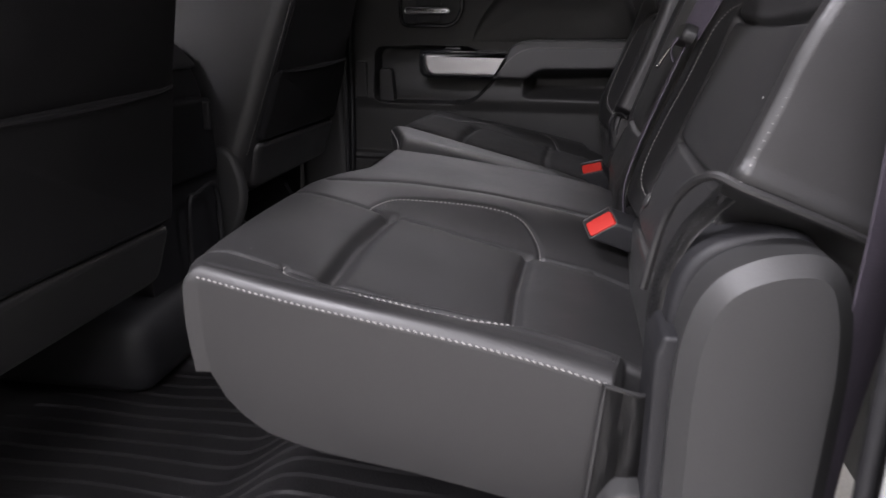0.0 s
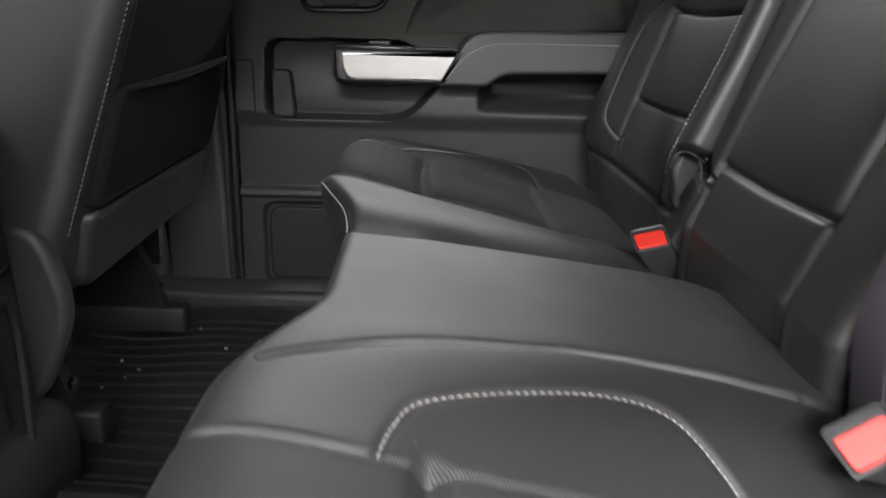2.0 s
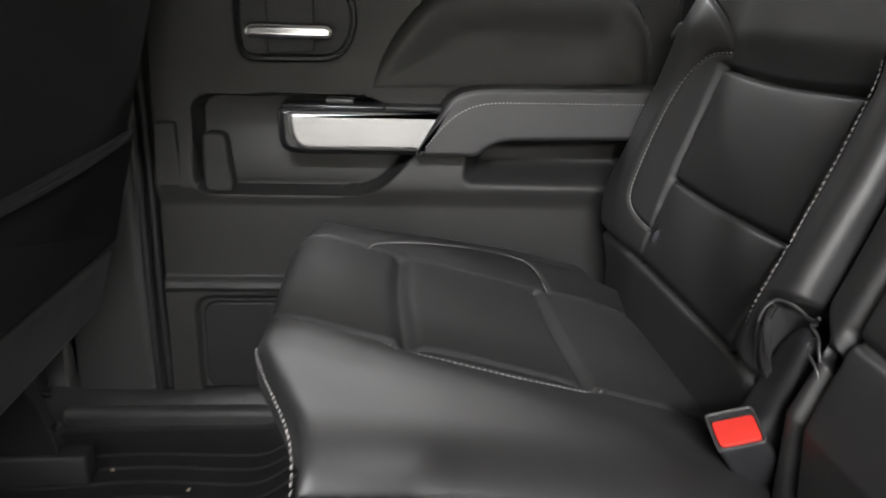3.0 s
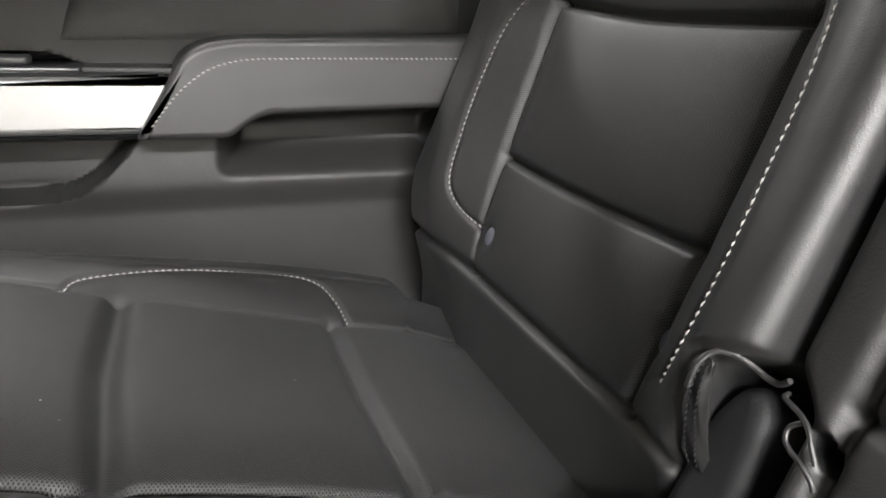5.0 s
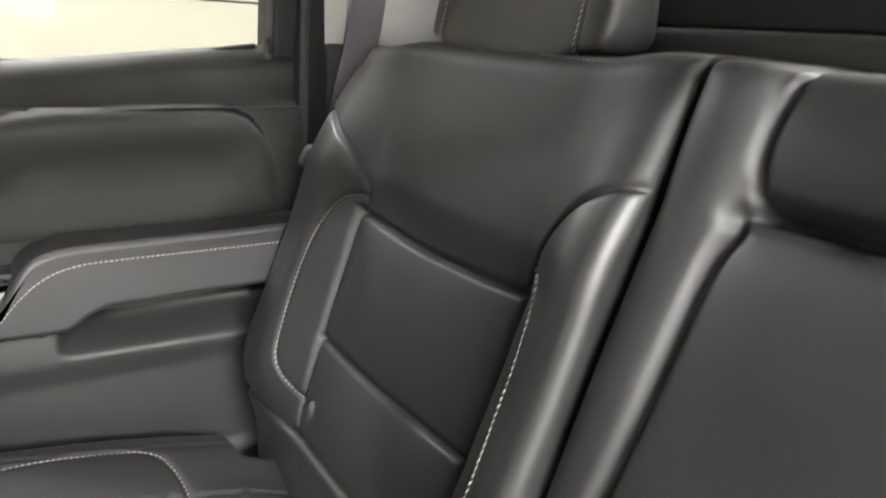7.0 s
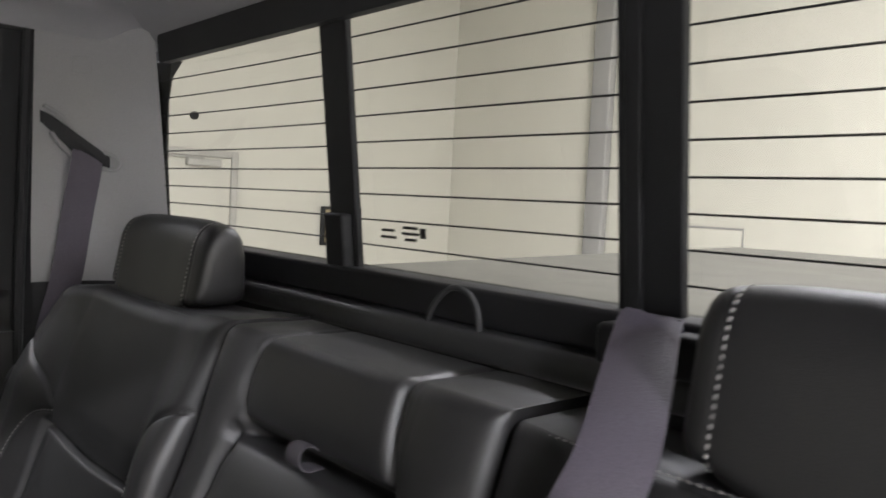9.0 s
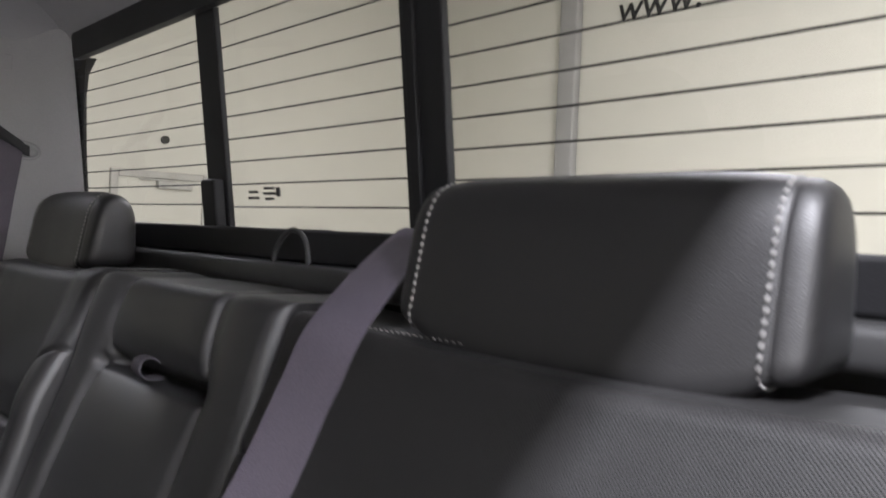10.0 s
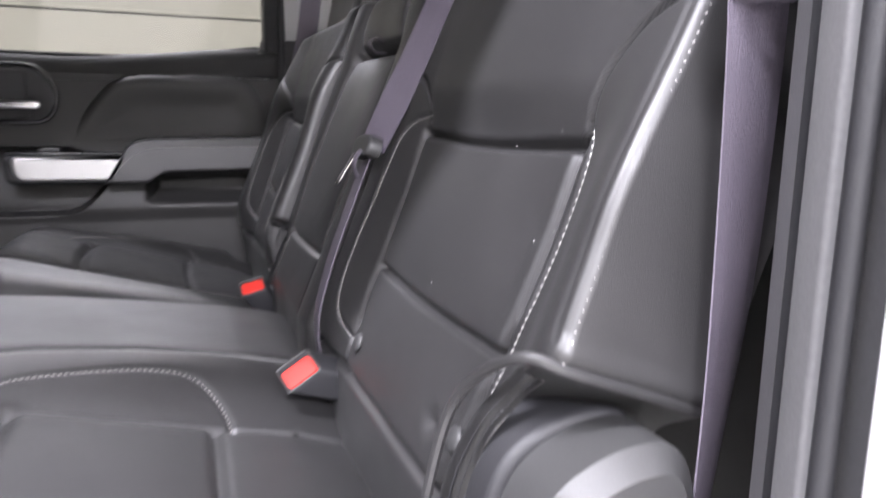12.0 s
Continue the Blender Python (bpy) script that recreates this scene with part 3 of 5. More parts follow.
    def deep(side, f):
        if side == 1:
            return float(np.interp(f, (0, 0.025, 0.06, 0.12, 0.25, 0.45, 1), (0.100, 0.124, 0.138, 0.147, 0.149, 0.144, 0.142)))
        if side == 0:
            return 0.12
        return 0.142 - 0.046 * float(smooth01(np.array(f), 0.70, 1.0))

    def place(v, u, h, drop):
        p = seat_at(v, 0, h)
        near_edge = 1 - float(smooth01(np.array(v), 0.10, 0.20))
        side = float(smooth01(np.array(u), 0.44, 0.56))
        q = min(1.0, max(0.0, (drop - 0.050) / 0.088))
        tuck = near_edge * ((1 - side) * 0.35 * max(0, drop - 0.03) + side * (0.009 * (1 - math.sqrt(1 - 0.98 * q * q)) - 0.06 * min(drop, 0.05) * (1 - q)))
        return (p.x + tuck, sg * (u - 0.10 * max(0, drop - 0.02) * float(smooth01(np.array(u), 0.5, 0.6))), p.z - drop)

    P = lambda poly: [(b, a) for a, b in poly]
    def strip(xa, xb):
        li = [p for p in lineI if xa <= p[0] <= xb]
        lo = [p for p in lineO if xa <= p[0] <= xb]
        return P([(xa, li[0][1])] + li + [(xb, li[-1][1]), (xb, lo[-1][1])] + lo[::-1] + [(xa, lo[0][1])])

    regions = [("outer_bolster", P([(-0.1, 0.56)] + lineO + [(0.7, 0.56), (0.7, 0.9), (-0.1, 0.9)])),
               ("front_insert", strip(-0.1, t1)),
               ("middle_insert", strip(t1, t2)), ("rear_insert", strip(t2, 0.7)),
               ("bolster_pad", P(arc)), ("bolster_pad_outer", P(arcO))]
    if wide:
        regions.append(("middle_seat", P([(-0.1, -0.2), (-0.1, 0.245)] + mb + [(0.7, 0.185), (0.7, -0.2)])))
    made = shell(290 if wide else 230, 200, inn, outer, front, lambda f: 0.515, (True, True, True, False), 0.013, deep,
                 lambda A, B: height(B, A), lambda u, v, h, d: place(v, u, h, d), regions, "inner_bolster",
                 {"uR": "side_panel", "uL": "inner_side_panel", "vL": "front_panel"})
    for name, (pts, faces, nrm) in made.items():
        perf = name in ("front_insert", "middle_insert", "rear_insert", "bolster_pad", "bolster_pad_outer")
        raw("cushion_" + name if name in ("bolster_pad", "side_panel", "inner_side_panel") else name, pts, faces, PERF_FLAT if perf else LEATHER, seat, "perforated black leather" if perf else "", normals=nrm)

    def lift(line, off=0.0022):
        a = np.array(line)
        h = height(a[:, 0], a[:, 1])
        return [Vector(place(x, y, q + off, 0)) for (x, y), q in zip(a.tolist(), h)]

    lines = [(lift(arc), (0, 0, 1)), (lift(arcO), (0, 0, 1))]
    side = []
    for f in np.linspace(0.0, 0.83, 40):
        x = front(1) + 0.013 + f * (0.515 - front(1) - 0.013)
        u = outer(f)
        hh = float(height(np.array([x]), np.array([u - 0.01]))[0])
        side.append(Vector(place(x, u - 0.0002, hh, 0.0085)))
    lines.append((side, (0, sg * 0.7, 0.7)))
    if not wide:
        ed = []
        for u in np.linspace(0.235, 0.075, 12):
            fu = (u - inn(0)) / (0.645 - inn(0))
            x = front(fu)
            hh = float(height(np.array([x + 0.02]), np.array([u]))[0])
            ed.append(Vector(place(x - 0.001, u, hh, 0.014)))
        lines.append((ed, (-0.7, 0, 0.7)))
    stitches("cushion_stitching", lines, seat, 0.0010, 0.0056)


wide_seat = thing("rear_bench_seat", (0.3, -0.25, 0.0), "wide black leather rear bench with pale stitching and folded centre armrest", "car seat", "rear seats")
narrow_seat = thing("rear_passenger_seat", (0.3, 0.43, 0.0), "narrow black leather rear seat with perforated inserts beside the door", "car seat", "rear seats")
for s, sg, w in ((wide_seat, -1, True), (narrow_seat, 1, False)):
    cushion(s, sg, w)
    outboard_back(s, sg)
    y = (0.335, 0.546, 0.027) if sg > 0 else (-0.525, -0.291, 0.017)
    headrest(s, *y)


def middle_back(seat):
    """The middle of the backrest, with the armrest folded up into it."""
    bar = curve2([(0.122, 0.49), (0.130, 0.44), (0.128, 0.412), (0.118, 0.398), (0.05, 0.396), (-0.07, 0.396), (-0.082, 0.405), (-0.075, 0.44), (-0.07, 0.49)])
    arm = curve2([(0.14, -0.02), (0.150, 0.10), (0.141, 0.25), (0.138, 0.34), (0.131, 0.375), (0.115, 0.391), (-0.075, 0.390), (-0.090, 0.375), (-0.093, 0.30), (-0.085, 0.2), (-0.085, 0.1), (-0.085, -0.02)])
    low = curve2([(0.15, 0.112), (0.03, 0.109), (-0.09, 0.112)])

    def height(Y, S):
        h = 0.010 + 0.006 * smooth01(S, 0.36, 0.45)
        fold = [(0.166, 0.096), (0.165, 0.088), (0.160, 0.084), (0.153, 0.082), (0.146, 0.079), (0.150, 0.090), (0.157, 0.097)]
        col = np.clip(1 - ((Y - 0.166) / 0.03) ** 2, 0, 1) * 0.010 * smooth01(S, 0.09, 0.30) + np.clip(1 - ((Y + 0.13) / 0.045) ** 2, 0, 1) * 0.008
        h = h + col
        h = h + 0.008 * np.clip(1 - ((Y - 0.03) / 0.12) ** 4, 0, 1) * np.clip(1 - ((S - 0.252) / 0.135) ** 4, 0, 1)
        h = h + 0.004 * np.clip(1 - ((Y - 0.02) / 0.115) ** 4, 0, 1) * np.clip(1 - ((S - 0.45) / 0.055) ** 2, 0, 1)
        h = groove(h, Y, S, [(bar, 0.008, 0.005), (arm, 0.010, 0.006), (low, 0.006, 0.0035), ([(0.12, 0.393), (-0.08, 0.393)], 0.022, 0.006)])
        h = h - 0.03 * np.where(inside(Y, S, fold), smooth01(seg_dist(Y, S, fold + fold[:1]), 0, 0.003), 0)
        return h - 0.42 * np.clip(0.035 - S, 0, 1)

    def right(fv):
        return 0.189 - 0.020 * (1 - float(smooth01(np.array(-0.12 + fv * 0.584), 0.095, 0.125)))

    def place(u, v, h, drop):
        p = back_at(u, v, h)
        return (p.x - BN.x * drop, u, p.z - BN.z * drop * (1 - 0.95 * float(smooth01(np.array(v), 0.448, 0.468))))
    made = shell(190, 230, lambda f: -0.168, right, lambda f: -0.12, lambda f: 0.476, (True, True, False, True), 0.012,
                 lambda side, f: 0.10, height, place, [("armrest", arm), ("armrest_base", [(0.16, -0.3), (-0.09, -0.3), (-0.09, 0.111), (0.16, 0.111)]), ("top_roll", bar + [(-0.07, 0.6), (0.122, 0.6)])],
                 "middle_backrest", {"vR": "middle_backrest_top"})
    for name, (pts, faces, nrm) in made.items():
        raw(name, pts, faces, LEATHER, seat, normals=nrm)
    pts = [back_at(0.015, 0.402, 0.0), back_at(0.015, 0.406, 0.016), back_at(0.014, 0.401, 0.025), back_at(0.013, 0.391, 0.024), back_at(0.013, 0.387, 0.014), back_at(0.014, 0.392, 0.0)]
    part("pull_strap", ribbon(spline(pts, 6), (0, 1, 0), 0.019, 0.001), STRAP, seat, "dark grey woven pull strap")


middle_back(wide_seat)


# ---------------- cab shell ----------------
def structure(name, bm, mat, label, category="", smooth=40):
    return tagged(part(name, bm, mat, None, "", smooth), label, category or name.replace("_", " "), kind="structure")


def mat_floor():
    """The ribbed rubber floor, which rises under the seat."""
    ys = np.arange(-0.74, 0.742, 0.002)
    xs = np.concatenate([np.arange(-1.5, -0.4, 0.1), np.arange(-0.4, 0.6, 0.02)])
    X, Y = np.meshgrid(xs, ys)
    rise = 0.07 * smooth01(X, 0.0, 0.14)
    ph = (Y / 0.034) % 1.0
    rib = 0.0032 * np.clip(1.4 - 1.4 * np.abs(ph - 0.5) / 0.09, 0, 1) * (X > -0.36) * (X < 0.30) * (np.abs(Y) < 0.66)
    hump = 0.05 * (1 - smooth01(np.abs(Y), 0.06, 0.14)) * (1 - smooth01(X, -0.12, 0.0))
    wave = 0.004 * np.sin(X * 23 + Y * 3) * np.sin(Y * 9)
    side = 0.05 * smooth01(np.abs(Y), 0.69, 0.74)
    Z = rise + rib + wave + side + hump
    n = len(xs)
    pts = np.stack([X, Y, Z], -1).reshape(-1, 3)
    faces = [(j * n + i, j * n + i + 1, (j + 1) * n + i + 1, (j + 1) * n + i) for j in range(len(ys) - 1) for i in range(n - 1)]
    ob = raw("floor", pts.tolist(), faces, RUBBER)
    return tagged(ob, "dusty black ribbed rubber floor of the cab", "floor", kind="structure")


mat_floor()
random.seed(4)
for i in range(9):
    lx, ly = (-0.102, 0.344) if i == 0 else (random.uniform(-0.3, -0.02), random.uniform(0.2, 0.62))
    k = 0.011 if i == 0 else random.uniform(0.002, 0.004)
    crumb = thing("leaf_scrap" if i == 0 else "crumb", (lx, ly, 0.006), "dry tan leaf scrap on the rubber floor" if i == 0 else "small pale crumb on the rubber floor", "litter", "litter on the floor")
    a = random.uniform(0, 3)
    pts = [(lx + k * math.cos(a + b) * r, ly + k * math.sin(a + b) * r) for b, r in ((0, 1.2), (0.8, 0.5), (1.7, 0.9), (3.1, 1.3), (4.0, 0.5), (5.1, 0.8))]
    part("flake", prism(pts, on_z, 0.006, 0.010, 0.001), material("dry_leaf", (0.42, 0.33, 0.2), 0.8, vary=0.3) if i == 0 else material("crumb", (0.2, 0.17, 0.13), 0.8, vary=0.3), crumb)

structure("roof", prism(rounded([(-1.7, -0.60), (0.80, -0.60), (0.80, 0.62), (-1.7, 0.66)], 0.03), on_z, 1.135, 1.16), LINER, "grey cloth headliner of the cab")


def headliner_edge():
    """The headliner rolls down towards the sides and the rear window."""
    prof = [(0.0, 0.0), (0.03, -0.005), (0.055, -0.014), (0.075, -0.028), (0.088, -0.048)]
    for sg in (1, -1):
        bm = bmesh.new()
        rows = []
        for x in np.linspace(-1.7, 0.77, 14):
            rows.append([bm.verts.new((x, sg * ((0.56 if sg > 0 else 0.49) + d * 1.25), 1.134 + z)) for d, z in prof] + [bm.verts.new((x, sg * (0.71 if sg > 0 else 0.61), 1.16))])
        for a, b in zip(rows, rows[1:]):
            for j in range(len(a) - 1):
                bm.faces.new((a[j], a[j + 1], b[j + 1], b[j]))
        structure("ceiling_edge", bm, LINER, "rolled edge of the grey cloth headliner", "headliner")
    bm = bmesh.new()
    rows = [[bm.verts.new((x, y, z)) for x, z in ((0.64, 1.134), (0.68, 1.129), (0.71, 1.119), (0.732, 1.106), (0.742, 1.090), (0.76, 1.09))] for y in np.linspace(-0.66, 0.66, 9)]
    for a, b in zip(rows, rows[1:]):
        for j in range(len(a) - 1):
            bm.faces.new((a[j], a[j + 1], b[j + 1], b[j]))
    structure("ceiling_edge", bm, LINER, "rolled rear edge of the grey cloth headliner", "headliner")


headliner_edge()


def win_x(z):
    return 0.78 - 0.125 * (z - 0.81)


def lean(p, d):
    """A point of the rear wall by (y, z), d behind its leaning, slightly bowed face."""
    return Vector((win_x(p[1]) - 0.07 * max(0, abs(p[0]) - 0.2) ** 2 + d, p[0], p[1]))


# rear wall below and round the window
structure("wall_rear", prism([(-0.72, 0.0), (0.72, 0.0), (0.72, 0.80), (-0.72, 0.80)], lambda p, d: Vector((0.765 + d + (0.79 - p[1]) * 0.05, p[0], p[1])), 0.0, 0.06), PLASTIC, "black plastic panel behind the rear seats", "trim panel")
structure("trim_ledge", box(0.742, 0.80, -0.70, 0.70, 0.745, 0.772, 0.008), PLASTIC, "black ledge under the rear window", "trim")
structure("trim_header", prism(rounded([(-0.60, 1.059), (0.592, 1.056), (0.590, 1.094), (-0.60, 1.096)], 0.008), lean, -0.010, 0.004, 0.003), DARK, "black header over the rear window", "trim")


def rear_window():
    win = thing("window_rear", (0.78, 0, 0.8), "sliding rear window with heater lines in a black frame", "window", kind="structure")

    def bar(name, pts, d0, d1, bev=0.004, mat=DARK):
        part(name, prism(pts, lean, d1, d0, bev), mat, win)
    bar("sill", [(-0.70, 0.772), (0.70, 0.772), (0.68, 0.806), (-0.68, 0.806)], -0.006, 0.04)
    bar("post", [(0.166, 0.79), (0.214, 0.79), (0.214, 1.062), (0.166, 1.062)], -0.004, 0.003, 0.002)
    bar("post", [(-0.158, 0.79), (-0.211, 0.79), (-0.211, 1.062), (-0.158, 1.062)], -0.004, 0.004, 0.002)
    bar("seal", [(-0.166, 0.79), (-0.18, 0.79), (-0.18, 1.06), (-0.166, 1.06)], -0.008, 0.0, 0.002)
    part("latch", prism(rounded([(0.173, 0.795), (0.208, 0.795), (0.208, 0.862), (0.173, 0.862)], 0.005), lean, 0.0, -0.018, 0.004), DARK, win, "black sliding window latch")
    panes = ([(0.200, 0.80), (0.695, 0.80), (0.683, 0.90), (0.662, 1.01), (0.64, 1.045), (0.60, 1.06), (0.56, 1.072), (0.200, 1.072)],
             [(-0.165, 0.80), (0.196, 0.80), (0.196, 1.072), (-0.165, 1.072)],
             [(-0.190, 0.80), (-0.695, 0.80), (-0.683, 0.90), (-0.662, 1.01), (-0.64, 1.045), (-0.60, 1.06), (-0.56, 1.072), (-0.190, 1.072)])
    for pts in panes:
        fine = []
        for a, b in zip(pts, pts[1:] + pts[:1]):
            for i in range(8):
                fine.append(Vector(a).lerp(Vector(b), i / 8))
        if pts[1][0] > pts[0][0]:
            fine = fine[::-1]
        pane = raw("pane", [tuple(lean(p, 0.012)) for p in fine], [range(len(fine))], GLASS, win, "lightly tinted glass pane", smooth=False)
        pane.visible_shadow = False
        lo, hi = min(p[0] for p in pts), max(p[0] for p in pts)
        for i in range(9):
            z = 0.833 + 0.0255 * i if hi > 0.5 else 0.830 + 0.027 * i if hi > 0 else 0.828 + 0.0256 * i
            a, b = lo + 0.004, hi - 0.004
            if hi > 0.5:
                b = min(b, 0.684 - max(0, z - 0.9) * 0.25)
            if lo < -0.5:
                a = max(a, -0.684 + max(0, z - 0.9) * 0.25)
            line = [lean((a + (b - a) * j / 10, z + 0.0), 0.010) for j in range(11)]
            part("heater_line", tube(line, 0.0009, 6), DARK, pane)
    for i, (y, z, w) in enumerate(((0.130, 0.846, 0.020), (0.130, 0.839, 0.024), (0.095, 0.850, 0.022), (0.095, 0.844, 0.026), (0.095, 0.838, 0.018))):
        part("print_bar", prism([(y - w / 2, z), (y + w / 2, z), (y + w / 2, z + 0.0028), (y - w / 2, z + 0.0028)], lean, 0.0105, 0.0095), BLACKINK, win)
    part("print_bar", prism([(0.072, 0.842), (0.080, 0.842), (0.080, 0.852), (0.072, 0.852)], lean, 0.0105, 0.0095), BLACKINK, win)
    # frame edges at the outer ends
    for sg in (1, -1):
        bar("frame", [(sg * 0.688, 0.79), (sg * 0.74, 0.79), (sg * 0.69, 1.07), (sg * 0.60, 1.065), (sg * 0.634, 1.045), (sg * 0.652, 1.01), (sg * 0.672, 0.92)], 0.0135, 0.03)


rear_window()


def corner_pillar(sg, label):
    """Trim at the rear corner of the cab: pale above, black below, with a slot for the belt."""
    pil = thing("corner_pillar_trim", (0.68, sg * 0.70, 0.72), label, "pillar trim", kind="structure")

    def lift(p, d):
        return Vector((p[0], sg * (0.70 + d - 0.05 * smooth01(np.array(p[0]), 0.66, 0.79) - 0.10 * max(0, p[1] - 0.80)), p[1]))
    n, m = 14, 16
    bm = bmesh.new()
    grid = []
    for j in range(m + 1):
        z = 0.735 + j / m * 0.375
        x0 = 0.598 - 0.01 * j / m
        x1 = win_x(z) - 0.004
        grid.append([bm.verts.new(lift((x0 + (x1 - x0) * i / n, z), 0)) for i in range(n + 1)])
    for a, b in zip(grid, grid[1:]):
        for i in range(n):
            bm.faces.new((a[i], a[i + 1], b[i + 1], b[i]))
    part("upper_trim", bm, GREYP, pil, "pale grey plastic")
    bm = bmesh.new()
    grid = []
    for j in range(9):
        z = 0.10 + j / 8 * 0.636
        grid.append([bm.verts.new(lift((0.600 + 0.18 * i / 8, z), -0.002 if sg > 0 else 0.045)) for i in range(9)])
    for a, b in zip(grid, grid[1:]):
        for i in range(8):
            bm.faces.new((a[i], a[i + 1], b[i + 1], b[i]))
    part("lower_trim", bm, DARK, pil, "black plastic")
    slot = spline([(0.600, 0.972), (0.622, 0.962), (0.642, 0.936), (0.668, 0.922), (0.694, 0.914)], 5)
    ol = [Vector((p.x, p.y + 0.007)) for p in slot] + [Vector((p.x + 0.001, p.y - 0.009)) for p in slot[::-1]]
    part("belt_slot", prism(ol, lift, 0.01, -0.003), DARK, pil, "dark slot for the belt")
    rim = [lift(p, -0.003) for p in spline([(0.604, 0.986), (0.63, 0.972), (0.652, 0.946), (0.676, 0.930), (0.70, 0.922), (0.706, 0.910), (0.695, 0.902), (0.67, 0.908), (0.64, 0.922), (0.615, 0.95)], 5)]
    part("slot_rim", tube(rim, 0.003, 6), GREYP, pil)
    part("cover_cap", prism(rounded([(0.638, 1.035), (0.665, 1.037), (0.665, 1.062), (0.638, 1.060)], 0.004), lift, 0.004, -0.0015, 0.001), GREYP, pil, "small square cover")
    return pil


corner_pillar(1, "pale grey corner trim with belt slot beside the rear window")
corner_pillar(-1, "pale grey corner trim by the open doorway")


# ---------------- far door ----------------
def far_door():
    door = thing("door_far", (0.2, 0.76, 0.1), "closed rear door with black padded panel and brushed silver armrest trim", "car door", kind="structure")
    # lower panel with map pocket, storage hollow and speaker openings kept as sunk hollows
    n, m = 270, 230
    x0, x1, z0, z1 = -0.140, 0.590, 0.015, 0.655
    xs, zs = np.linspace(x0, x1, n), np.linspace(z0, z1, m)
    X, Z = np.meshgrid(xs, zs)
    Yd = np.full(X.shape, 0.742) + 0.02 * smooth01(Z, 0.50, 0.66)
    Yd -= 0.016 * smooth01(Z, 0.34, 0.375) * (1 - smooth01(Z, 0.375, 0.46)) * 0.6

    def hollow(poly, depth, soft):
        poly = [(p[0], p[1]) for p in poly]
        d = seg_dist(X, Z, poly + poly[:1])
        ins = inside(X, Z, poly)
        return depth * np.where(ins, smooth01(d, 0, soft), 0)
    mapp = rounded([(-0.088, 0.500), (0.15, 0.505), (0.25, 0.46), (0.205, 0.395), (0.16, 0.358), (-0.09, 0.358)], [0.03, 0.02, 0.02, 0.03, 0.04, 0.03])
    Yd += hollow(mapp, 0.055, 0.007)
    cub = rounded([(0.290, 0.376), (0.300, 0.455), (0.57, 0.465), (0.556, 0.374)], [0.022, 0.02, 0.01, 0.012])
    Yd += hollow(cub, 0.055, 0.034)
    spk = rounded([(-0.102, 0.205), (0.11, 0.205), (0.11, 0.036), (-0.102, 0.036)], 0.03)
    Yd += hollow(spk, 0.012, 0.008)
    Yd -= 0.010 * (1 - smooth01(np.abs(Z - 0.222), 0.004, 0.012)) * (X < 0.14)
    Yd -= 0.008 * (1 - smooth01(Z, 0.205, 0.23))
    fa = [(j * n + i, j * n + i + 1, (j + 1) * n + i + 1, (j + 1) * n + i) for j in range(m - 1) for i in range(n - 1)]
    raw("door_panel", np.stack([X, Yd, Z], -1).reshape(-1, 3).tolist(), fa, DOORP, door)
    part("speaker_grille", prism(rounded([(-0.090, 0.192), (0.10, 0.192), (0.10, 0.05), (-0.090, 0.05)], 0.025), on_y, 0.75, 0.738, 0.004), DARK, door, "black speaker grille")
    part("pocket_tab", prism(rounded([(-0.078, 0.36), (-0.078, 0.445), (-0.045, 0.445), (-0.036, 0.36)], 0.012), on_y, 0.775, 0.748, 0.004), DOORP, door)
    part("edge_tab", prism(rounded([(-0.137, 0.37), (-0.137, 0.462), (-0.108, 0.462), (-0.104, 0.37)], 0.006), on_y, 0.76, 0.730, 0.004), DOORP, door)
    # upper belt strip
    n2 = 60
    bm = bmesh.new()
    rows = []
    prof = [(0.738, 0.0), (0.752, 0.0), (0.763, 0.010), (0.768, 0.030), (0.774, 0.042), (0.790, 0.052), (0.800, 0.054)]
    for i in range(n2):
        x = -0.14 + 0.73 * i / (n2 - 1)
        lift = 0.035 * float(smooth01(np.array(x), 0.33, 0.60)) + 0.002
        low = 0.640 + 0.016 * float(smooth01(np.array(x), 0.15, 0.45))
        rows.append([bm.verts.new((x, y + 0.014, low + z * (1.0 if z < 0.02 else 1 + lift / 0.06 * 0.55))) for y, z in prof])
    for a, b in zip(rows, rows[1:]):
        for j in range(len(prof) - 1):
            bm.faces.new((a[j], a[j + 1], b[j + 1], b[j]))
    part("belt_strip", bm, DOORP, door)
    # upper insert
    ins = rounded([(0.130, 0.495), (0.187, 0.585), (0.240, 0.643), (0.300, 0.655), (0.520, 0.657), (0.560, 0.60), (0.572, 0.512)], [0.01, 0.04, 0.03, 0.03, 0.04, 0.03, 0.01])
    nX, nZ = 110, 56
    A, B = np.meshgrid(np.linspace(0.12, 0.58, nX), np.linspace(0.485, 0.662, nZ))
    pol = [(p[0], p[1]) for p in ins]
    dd = np.where(inside(A, B, pol), seg_dist(A, B, pol + pol[:1]), 0)
    Yi = 0.762 - 0.020 * np.sqrt(np.clip(1 - (1 - np.clip(dd / 0.022, 0, 1)) ** 2, 0, 1)) + 0.007 * smooth01(dd, 0.02, 0.07)
    keep = dd > 0
    fa = [(j * nX + i, j * nX + i + 1, (j + 1) * nX + i + 1, (j + 1) * nX + i) for j in range(nZ - 1) for i in range(nX - 1) if keep[j, i] or keep[j + 1, i + 1] or keep[j + 1, i] or keep[j, i + 1]]
    raw("upper_insert", np.stack([A, Yi, B], -1).reshape(-1, 3).tolist(), fa, DOORP, door, "padded black insert")
